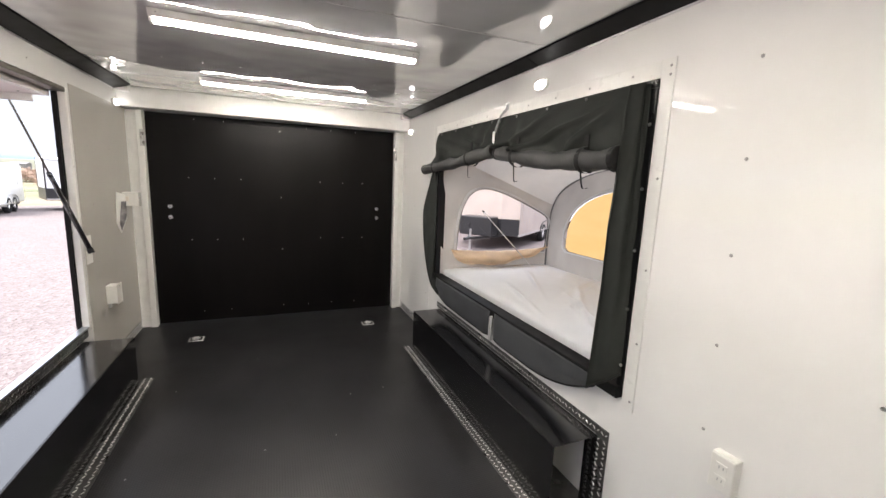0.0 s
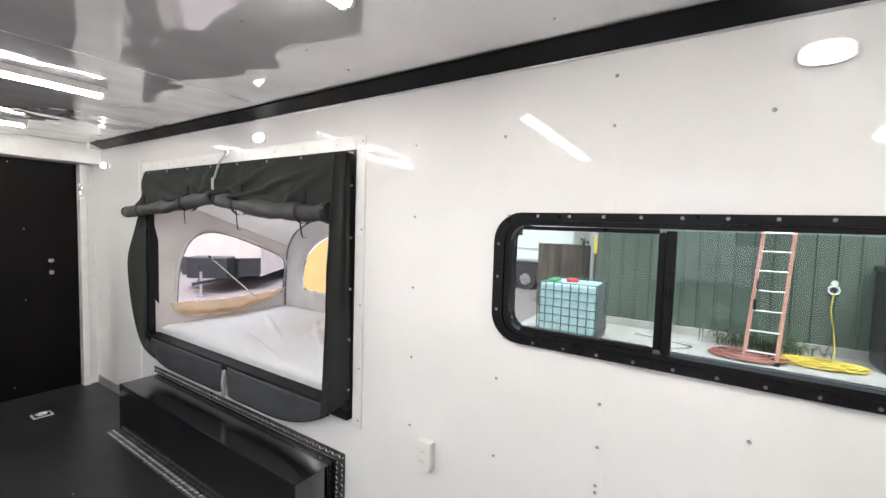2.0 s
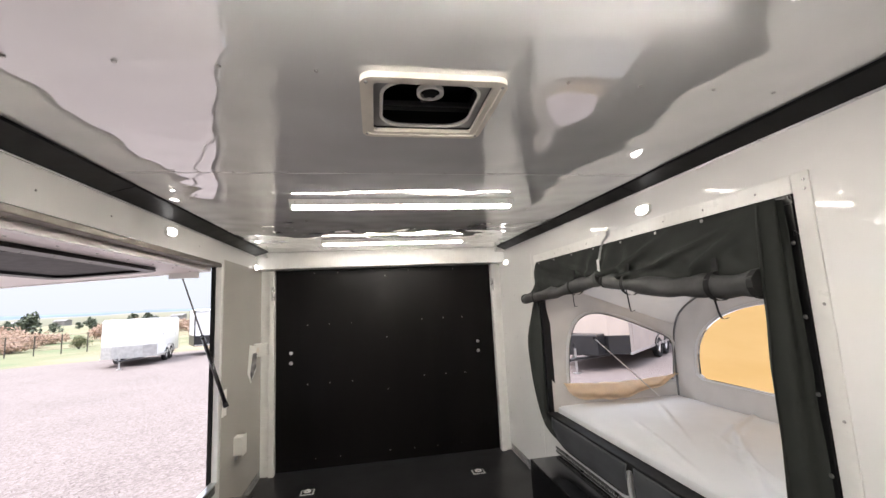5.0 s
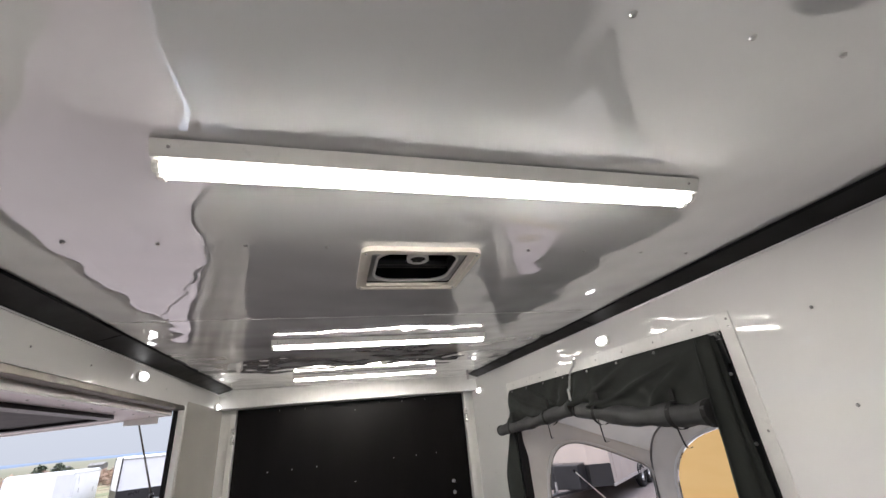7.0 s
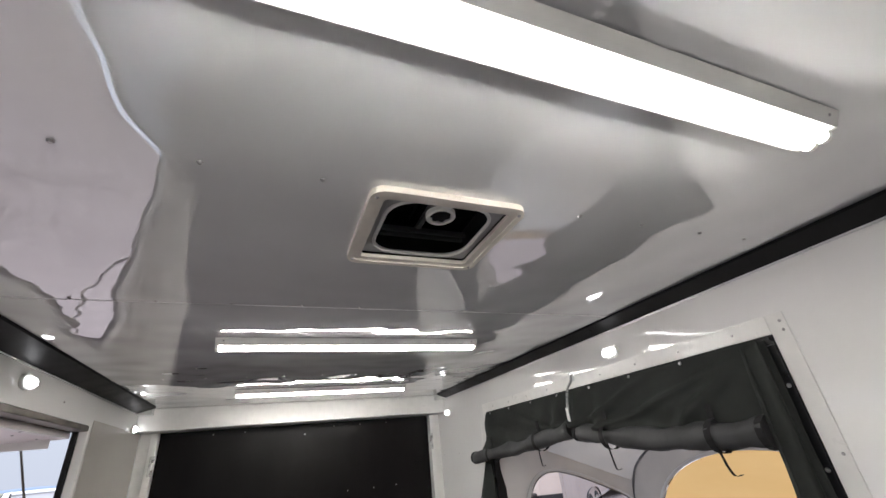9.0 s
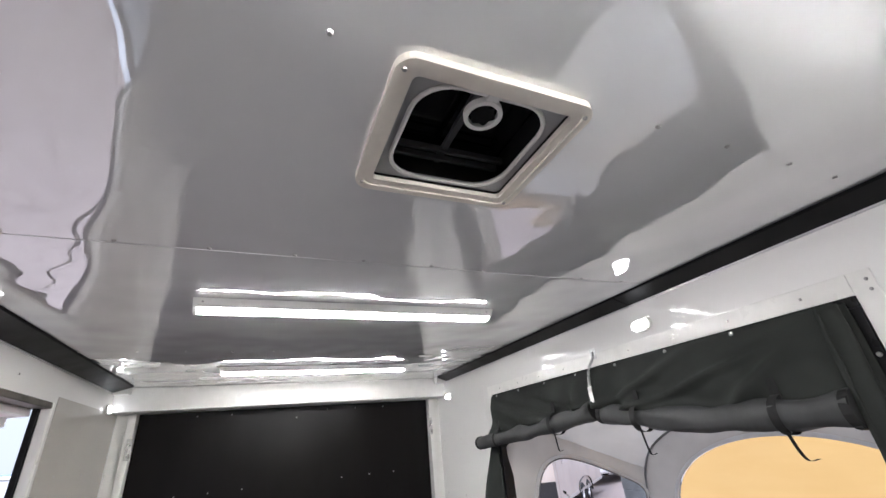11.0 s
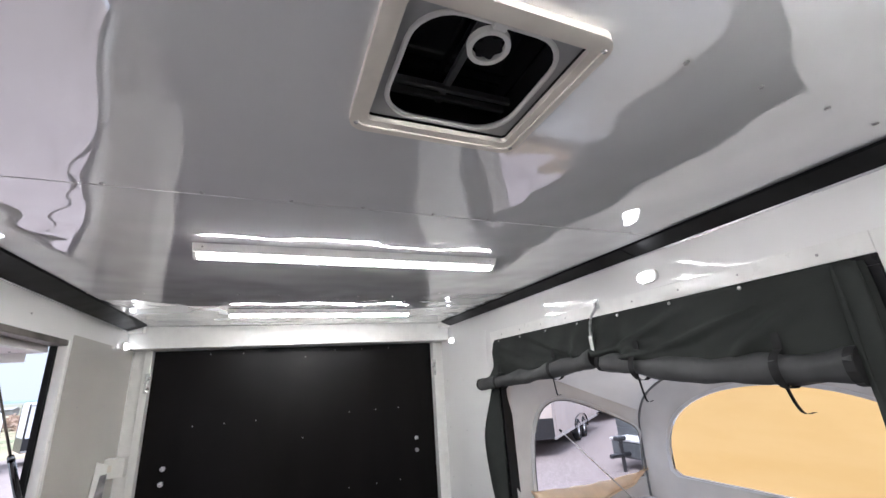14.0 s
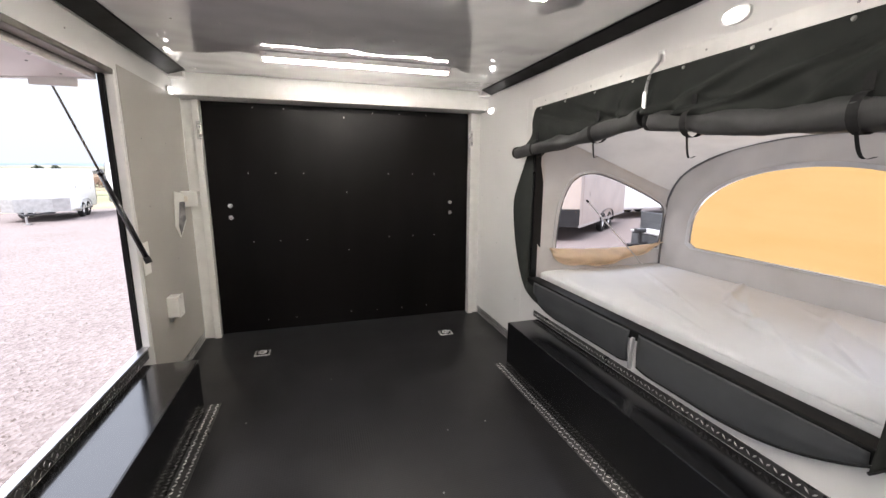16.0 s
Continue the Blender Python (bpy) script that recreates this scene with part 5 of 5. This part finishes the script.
for zz in (0.35, 0.7, 1.0, 1.28):
    part("wire", rod((fa.x, fa.y, GZ + zz), (fb.x, fb.y, GZ + zz), 0.008, sides=4), FP, fence)


def leaf_clump(bm, centre, radius, count, rng, flat=0.8, leaf=0.10):
    for _ in range(count):
        d = Vector((rng.gauss(0, 1), rng.gauss(0, 1), rng.gauss(0, flat)))
        d = d.normalized() * radius * rng.uniform(0.35, 1.05) ** 0.7
        p = Vector(centre) + Vector((d.x, d.y, d.z * flat))
        u = Vector((rng.uniform(-1, 1), rng.uniform(-1, 1), rng.uniform(-1, 1))).normalized() * leaf * rng.uniform(0.6, 1.3)
        w = u.cross(Vector((rng.uniform(-1, 1), rng.uniform(-1, 1), 1))).normalized() * leaf * 0.5
        bm.faces.new([bm.verts.new(p + q) for q in (u, w, -u, -w)])


BUSH = material("dull green shrub leaves", (0.11, 0.13, 0.06), 0.8, vary=0.3, scale=3, tint=(0.17, 0.16, 0.08), translucent=0.2)
RUST = material("bare reddish brush", (0.40, 0.275, 0.225), 0.9, vary=0.2, scale=3, tint=(0.32, 0.25, 0.17), translucent=0.3)
rng = random.Random(11)


def shrub(x, y, r, h, mat, label):
    t = thing("shrub", (x, y, GZ), label, "shrub", "shrubs beyond the fence")
    b = bmesh.new()
    for k in range(5):
        a = rng.uniform(0, 6.28)
        add_rod(b, (x, y, GZ), (x + 0.5 * r * math.cos(a), y + 0.5 * r * math.sin(a), GZ + h * 0.6), 0.05, 0.015, 5)
    part("stems", b, FP, t)
    b = bmesh.new()
    for k in range(7):
        leaf_clump(b, (x + rng.uniform(-0.5, 0.5) * r, y + rng.uniform(-0.5, 0.5) * r, GZ + h * rng.uniform(0.35, 0.75)), r * 0.5, 200, rng, h / (2 * r) + 0.3, 0.07 * max(r, 0.8))
    part("crown", b, mat, t)


for x, y, r, h, mt in ((-23, 37, 0.8, 1.0, BUSH), (-20.6, 38, 0.75, 1.0, BUSH), (-27, 36, 1.8, 0.7, RUST), (-31, 37, 2.2, 0.8, RUST), (-36, 40, 2.4, 0.8, RUST), (-40, 46, 2.6, 0.9, RUST), (-33, 47, 2.6, 0.9, RUST), (-26, 48, 2.2, 0.8, RUST), (-15, 45, 2.0, 0.8, RUST), (-44, 56, 3, 1.0, RUST), (-34, 60, 3, 1.0, RUST), (-22, 60, 3, 1.0, RUST), (-29, 41, 1.8, 1.1, RUST), (-34, 43, 2.0, 1.2, RUST), (-38, 50, 2.6, 1.4, RUST), (-30, 54, 2.6, 1.3, RUST), (-48, 62, 3.2, 1.6, RUST), (-27, 66, 3.2, 1.6, RUST), (-38, 70, 3.4, 1.8, RUST), (-17, 52, 2.4, 1.1, RUST), (-50, 48, 3, 1.3, RUST)):
    shrub(x, y, r, h, mt, "dull green shrub in dry grass" if mt is BUSH else "bare reddish brush in dry grass")
FARTREE = material("far grey-green foliage", (0.10, 0.12, 0.085), 0.9, vary=0.2, scale=1)
for k in range(34):
    a = radians(100 + 46 * rng.random())
    d = rng.uniform(110, 210)
    x, y, h = d * math.cos(a), d * math.sin(a), rng.choice((1.6, 2.0, 2.3, 2.6, 3.0, 3.4, 4.4)) * rng.uniform(0.85, 1.1)
    t = thing("far_tree", (x, y, GZ), "small grey-green tree far off on the plain", "tree", "far trees")
    part("trunk", rod((x, y, GZ), (x, y, GZ + h * 0.5), 0.2, 0.1, 6), FP, t)
    b = bmesh.new()
    for q in range(6):
        leaf_clump(b, (x + rng.uniform(-1, 1) * h * 0.45 * (1.2 - q / 6), y, GZ + h * (0.2 + 0.11 * q)), h * (0.34 - 0.025 * q), 45, rng, 0.9, 0.12 * h)
    part("crown", b, FARTREE, t)
HOUSE = material("weathered grey house", (0.20, 0.19, 0.185), 0.8, vary=0.15, scale=1)
for k in range(7):
    a = radians(112 + 5 * k + rng.uniform(-1.5, 1.5))
    d = rng.uniform(240, 285)
    x, y = d * math.cos(a), d * math.sin(a)
    t = thing("far_house", (x, y, GZ), "small grey house far off on the plain", "house", "far houses")
    part("wall", boxed(x - 2.6, x + 2.6, y - 2.4, y + 2.4, GZ, GZ + 2.3), HOUSE, t)
    b = bmesh.new()
    A = [b.verts.new(v) for v in ((x - 2.9, y - 2.7, GZ + 2.3), (x + 2.9, y - 2.7, GZ + 2.3), (x + 2.9, y + 2.7, GZ + 2.3), (x - 2.9, y + 2.7, GZ + 2.3), (x - 2.9, y, GZ + 3.2), (x + 2.9, y, GZ + 3.2))]
    for f in ((0, 1, 5, 4), (2, 3, 4, 5), (0, 4, 3), (1, 2, 5)):
        b.faces.new([A[q] for q in f])
    part("roof", b, HOUSE, t)

HILL1 = material("dry grass hillside", (0.17, 0.155, 0.115), 0.95, vary=0.3, scale=0.02, tint=(0.115, 0.12, 0.08))
HILL2 = material("distant blue hills", (0.11, 0.15, 0.22), 1.0, vary=0.1, scale=0.01)
for nm, dist, hh, mt, sc, lab in (("backdrop_1", 300, 5.4, HILL1, 0.010, "low dry hills"), ("backdrop_2", 900, 17, HILL2, 0.004, "distant blue hills")):
    bm = bmesh.new()
    prev = None
    for k in range(181):
        a = radians(2 * k)
        x, y = dist * math.cos(a), dist * math.sin(a)
        h = hh * (0.55 + 0.6 * (0.5 + 0.5 * wob(x, y, 0, sc)) + 0.12 * wob(x, y, 5, sc * 6))
        cur = [bm.verts.new((x * f, y * f, z)) for f, z in ((1, GZ - 1), (1.02, GZ + h * 0.45), (1.06, GZ + h * 0.85), (1.12, GZ + h), (1.2, GZ + h * 0.9))]
        if prev:
            for i in range(4):
                bm.faces.new((prev[i], cur[i], cur[i + 1], prev[i + 1]))
        prev = cur
    tagged(part(nm, bm, mt, smooth=True), lab, "hills", kind="structure")

# orange machine in the far field
dig = thing("orange_digger", (-28, 52, GZ), "small orange machine far off in the field", "machine")
ORANGE = material("orange paint", (0.65, 0.22, 0.05), 0.5, vary=0.1, scale=2)
part("cab", boxed(-29.2, -27.6, 51.4, 52.6, GZ + 0.6, GZ + 1.9, bevel=0.15), ORANGE, dig)
part("boom", tube([(-27.6, 52, GZ + 1.0), (-26.4, 52, GZ + 1.8), (-25.4, 52, GZ + 0.7)], 0.15, 6), ORANGE, dig)
part("track", boxed(-29.4, -27.4, 51.2, 52.8, GZ, GZ + 0.6, bevel=0.2), TBLACK, dig)

# ---- yard seen through the sliding window ----
GREEN = material("green ribbed metal siding", (0.080, 0.108, 0.084), 0.45, vary=0.12, scale=1.2, rough_vary=0.1)
shed = thing("green_building", (10.0, -3, GZ), "green ribbed metal building wall with a concrete footing", "building")
SX, SY0, SY1, SZ1 = 9.95, -9.0, 1.75, 4.2
k = 0
y = SY0
while y < SY1 - 0.01:
    b = bmesh.new()
    prof = [(0, 0), (0, 0.10), (-0.03, 0.115), (-0.03, 0.145), (0, 0.16), (0, 0.30)]
    A = [b.verts.new((SX + px, y + py, GZ + 0.16)) for px, py in prof]
    B = [b.verts.new((SX + px, y + py, SZ1)) for px, py in prof]
    for i in range(5):
        b.faces.new((A[i], A[i + 1], B[i + 1], B[i]))
    part("siding_panel", b, GREEN, shed)
    y += 0.30
CONC = material("pale concrete", (0.36, 0.335, 0.31), 0.85, vary=0.12, scale=3, grain=0.2, grain_scale=60)
part("footing", boxed(SX - 0.05, SX + 0.3, SY0, SY1, GZ, GZ + 0.18, bevel=0.01), CONC, shed, "concrete footing")
part("corner_trim", boxed(SX - 0.045, SX + 0.05, SY1, SY1 + 0.12, GZ, SZ1), GREEN, shed, "grey corner trim")
part("roof", boxed(SX - 0.3, SX + 8, SY0 - 0.3, SY1 + 0.3, SZ1, SZ1 + 0.12), GREEN, shed)
part("side_wall", boxed(SX + 0.06, SX + 8, SY1 - 0.04, SY1, GZ, SZ1), GREEN, shed)
slab = structure("pavement", boxed(6.6, SX - 0.05, -8.0, 3.2, GZ - 0.1, GZ + 0.012), CONC, "pale concrete apron along the green building")

IBC = material("pale aqua plastic tank", (0.50, 0.68, 0.70), 0.35, vary=0.05, scale=4, translucent=0.3)
CAGE = material("dull dark steel cage", (0.12, 0.13, 0.13), 0.45, metal=0.5, vary=0.1, scale=10)
ibc = thing("water_tank", (8.3, 1.95, GZ), "pale aqua plastic tank in a steel cage", "tank")
ix0, ix1, iy0, iy1 = 7.85, 8.85, 1.42, 2.55
part("pallet", boxed(ix0, ix1, iy0, iy1, GZ + 0.012, GZ + 0.13, bevel=0.01), TBLACK, ibc)
part("tank", boxed(ix0 + 0.03, ix1 - 0.03, iy0 + 0.03, iy1 - 0.03, GZ + 0.135, GZ + 1.10, bevel=0.06), IBC, ibc)
for k in range(8):
    f = k / 7
    for a, c in (((ix0, iy0 + (iy1 - iy0) * f), 0), ((ix0 + (ix1 - ix0) * f, iy0), 1), ((ix0 + (ix1 - ix0) * f, iy1), 1)):
        part("cage_bar", rod((*a, GZ + 0.1), (*a, GZ + 1.12), 0.011, sides=6), CAGE, ibc)
for k in range(7):
    zz = GZ + 0.16 + 0.16 * k
    part("cage_hoop", tube([(ix0, iy0, zz), (ix1, iy0, zz), (ix1, iy1, zz), (ix0, iy1, zz)], 0.011, 6, True), CAGE, ibc)
part("cap", rod((8.35, 2.0, GZ + 1.1), (8.35, 2.0, GZ + 1.16), 0.12, sides=16), material("red cap", (0.5, 0.04, 0.04), 0.4), ibc, "red cap")
part("lid_strap", boxed(8.0, 8.4, 2.25, 2.4, GZ + 1.10, GZ + 1.15), material("green lid", (0.05, 0.3, 0.1), 0.5), ibc, "green lid")

PINKF = material("faded orange fibreglass", (0.50, 0.24, 0.18), 0.5, vary=0.1, scale=8)
lad = thing("ladder", (8.6, -1.1, GZ), "faded orange extension ladder leaning on the green wall", "ladder")
la, lb = (Vector((8.55, -0.88, GZ + 0.012)), Vector((SX - 0.08, -1.30, 3.6))), (Vector((8.55, -1.32, GZ + 0.012)), Vector((SX - 0.08, -1.73, 3.6)))
for p, q in (la, lb):
    part("rail", tube([p, q], 0.030, 4), PINKF, lad)
    part("foot", boxed(p.x - 0.05, p.x + 0.05, p.y - 0.04, p.y + 0.04, p.z, p.z + 0.06), RUBBER, lad)
for k in range(12):
    f = (k + 0.5) / 12.5
    part("rung", rod(la[0].lerp(la[1], f), lb[0].lerp(lb[1], f), 0.017, sides=8), ALU, lad)
    if k in (2, 3):
        part("rung_lock", boxed(*[c for p in [la[0].lerp(la[1], f)] for c in (p.x - 0.03, p.x + 0.03, p.y - 0.06, p.y - 0.03, p.z, p.z + 0.2)]), RUBBER, lad)

rng = random.Random(5)


def coil(name, x, y, z, r, turns, thick, mat, label, cat):
    pts = []
    for k in range(turns * 16):
        a = 2 * math.pi * k / 16
        rr = r * (0.7 + 0.45 * wob(k * 0.07, 1, r))
        pts.append((x + rr * math.cos(a) * 0.6, y + rr * math.sin(a), z + thick + 0.04 * (0.5 + 0.5 * wob(k * 0.11, 3, 2)) + 0.06 * k / (turns * 16)))
    return tagged(part(name, tube(pts, thick, 6), mat, smooth=True), label, cat)


YCORD = material("yellow power cord", (0.62, 0.47, 0.06), 0.5, vary=0.08, scale=20)
RHOSE = material("dull red hose", (0.28, 0.09, 0.07), 0.5, vary=0.1, scale=20)
rc = random.Random(21)
pts = []
for k in range(240):
    a = 0.55 * k + 0.8 * wob(k * 0.13, 2, 1)
    e = 0.55 * (0.35 + 0.65 * rc.random())
    pts.append((8.95 + 0.45 * e * math.cos(a) + 0.1 * wob(k * 0.05, 1, 1), -1.95 + 1.1 * e * math.sin(a), GZ + 0.03 + 0.13 * rc.random() * (1.1 - e)))
tagged(part("extension_cord", tube(smooth_path(pts, 3), 0.010, 5), YCORD, smooth=True), "tangled yellow extension cord heaped on concrete", "extension cord")
coil("garden_hose", 8.75, -0.95, GZ + 0.012, 0.6, 7, 0.016, RHOSE, "dull red hose coiled round the ladder feet", "hose")
tagged(part("garden_hose", tube(smooth_path([(8.2, 0.9, GZ + 0.03), (8.5, 0.3, GZ + 0.03), (8.9, -0.1, GZ + 0.03), (9.3, 0.9, GZ + 0.03)], 6), 0.016, 6), ALU, smooth=True), "grey pipe lying on the concrete", "pipe")
hang = thing("cord_hook", (SX, -2.15, 0.9), "white plastic hook on the green wall with a hanging yellow cord", "hook")
part("ring", tube([(SX - 0.04, -2.22 + 0.075 * math.cos(a), 0.56 + 0.075 * math.sin(a)) for a in np.linspace(0, 6.283, 17)[:-1]], 0.02, 6, True), PLASTIC, hang, smooth=True)
part("top_lobe", rod((SX - 0.03, -2.22, 0.69), (SX - 0.06, -2.22, 0.69), 0.05, sides=12), PLASTIC, hang)
part("cord", tube(smooth_path([(SX - 0.08, -2.22, 0.5), (SX - 0.1, -2.19, 0.2), (SX - 0.12, -2.25, -0.2), (SX - 0.4, -2.22, -0.55), (9.0, -2.0, GZ + 0.06)], 6), 0.012, 6), YCORD, hang, "yellow cord", smooth=True)
binn = thing("black_bin", (9.5, -3.1, GZ), "large black plastic storage cabinet beside the green wall", "cabinet")
part("body", boxed(9.1, 9.9, -3.85, -2.72, GZ + 0.012, 0.95, bevel=0.06), TBLACK, binn)
part("lid", boxed(9.02, 9.9, -3.9, -2.68, 0.95, 1.06, bevel=0.04), TBLACK, binn)
part("door_seam", boxed(9.096, 9.1, -3.19, -3.17, GZ + 0.1, 0.9), RUBBER, binn)
b = bmesh.new()
rng = random.Random(8)
for k in range(420):
    x, y = 9.6 + rng.uniform(-0.25, 0.25), -1.2 + rng.gauss(0, 0.35)
    a, h = rng.uniform(0, 2 * math.pi), rng.uniform(0.12, 0.5)
    d = Vector((math.cos(a), math.sin(a), 0))
    w = Vector((-d.y, d.x, 0)) * 0.011
    p0, p1, p2 = Vector((x, y, GZ + 0.01)), Vector((x, y, GZ + h * 0.62)) + d * h * 0.35, Vector((x, y, GZ + h * rng.uniform(0.45, 0.85))) + d * h * 0.95
    b.faces.new([b.verts.new(q) for q in (p0 - w * 0.5, p0 + w * 0.5, p1 + w, p1 - w)])
    b.faces.new([b.verts.new(q) for q in (p1 - w, p1 + w, p2)])
tagged(part("weeds", b, material("weed leaves", (0.085, 0.13, 0.06), 0.7, vary=0.3, scale=5, translucent=0.2)), "green weeds at the foot of the green wall", "weeds", kind="stuff")

# camper, fence panel and post beyond the tank
rv = thing("camper", (14.5, 6.0, GZ), "white camper with dark windows and black lower body", "camper")
part("body", boxed(13.6, 16.0, 3.4, 9.6, GZ + 0.95, GZ + 3.3, bevel=0.12), TWHITE, rv)
part("skirt", boxed(13.63, 15.95, 3.45, 9.55, GZ + 0.35, GZ + 0.95), TBLACK, rv, "black lower body")
part("window", boxed(13.585, 13.6, 5.2, 6.3, GZ + 1.9, GZ + 2.7, bevel=0.005), GLASS, rv)
part("window_shade", boxed(13.596, 13.602, 5.2, 6.3, GZ + 1.9, GZ + 2.7), TBLACK, rv)
part("stripe", boxed(13.59, 13.6, 3.5, 9.5, GZ + 1.4, GZ + 1.46), GREYP, rv)
part("stripe", boxed(13.59, 13.6, 3.5, 5.0, GZ + 2.75, GZ + 2.8), GREYP, rv)
for yy in (5.0, 5.85):
    b = bmesh.new()
    add_rod(b, (13.5, yy, GZ + 0.36), (13.75, yy, GZ + 0.36), 0.36, sides=24)
    wl = part("wheel", b, TYRE, rv)
    part("rim", rod((13.48, yy, GZ + 0.36), (13.52, yy, GZ + 0.36), 0.2, sides=16), STEEL, wl)
WOODF = material("weathered brown boards", (0.11, 0.085, 0.07), 0.85, vary=0.25, scale=6, stretch=(1, 1, 0.1), per_object=0.2)
bf = thing("board_fence", (11.2, 2.9, GZ), "weathered brown board fence behind the tank", "fence")
for k in range(11):
    y = 2.0 + 0.16 * k
    part("board", boxed(11.2, 11.23, y, y + 0.15, GZ, GZ + 1.75 + 0.03 * wob(k, 2)), WOODF, bf)
part("rail", boxed(11.23, 11.29, 2.0, 3.76, GZ + 1.3, GZ + 1.4), WOODF, bf)
pp = thing("steel_post", (10.0, 2.0, GZ), "grey steel post with a yellow tag", "post")
part("shaft", rod((10.0, 2.0, GZ), (10.0, 2.0, 3.6), 0.05, sides=10), GREYP, pp, smooth=True)
part("tag", boxed(9.93, 9.95, 1.88, 1.96, 0.95, 1.35, bevel=0.01), YCORD, pp, "yellow tag")
rng = random.Random(3)
tr = thing("tree", (15.5, 2.6, GZ), "tree with loose green leaves behind the tank", "tree")
b = bmesh.new()
add_rod(b, (15.5, 2.6, GZ), (15.6, 2.7, 2.2), 0.14, 0.08, 8)
for k in range(7):
    a = k * 0.9
    add_rod(b, (15.57, 2.67, 1.2 + 0.15 * k), (15.57 + 0.9 * math.cos(a), 2.67 + 0.9 * math.sin(a), 2.4 + 0.2 * k), 0.05, 0.012, 5)
part("trunk", b, WOODF, tr)
b = bmesh.new()
for k in range(22):
    leaf_clump(b, (15.6 + rng.gauss(0, 0.6), 2.6 + rng.gauss(0, 0.6), 2.5 + rng.gauss(0, 0.8)), 0.4, 70, rng, 0.8, 0.09)
part("crown", b, BUSH, tr)
copy_thing(rv, pose(-9.5, -1.6, GZ, 0, 0, 180))
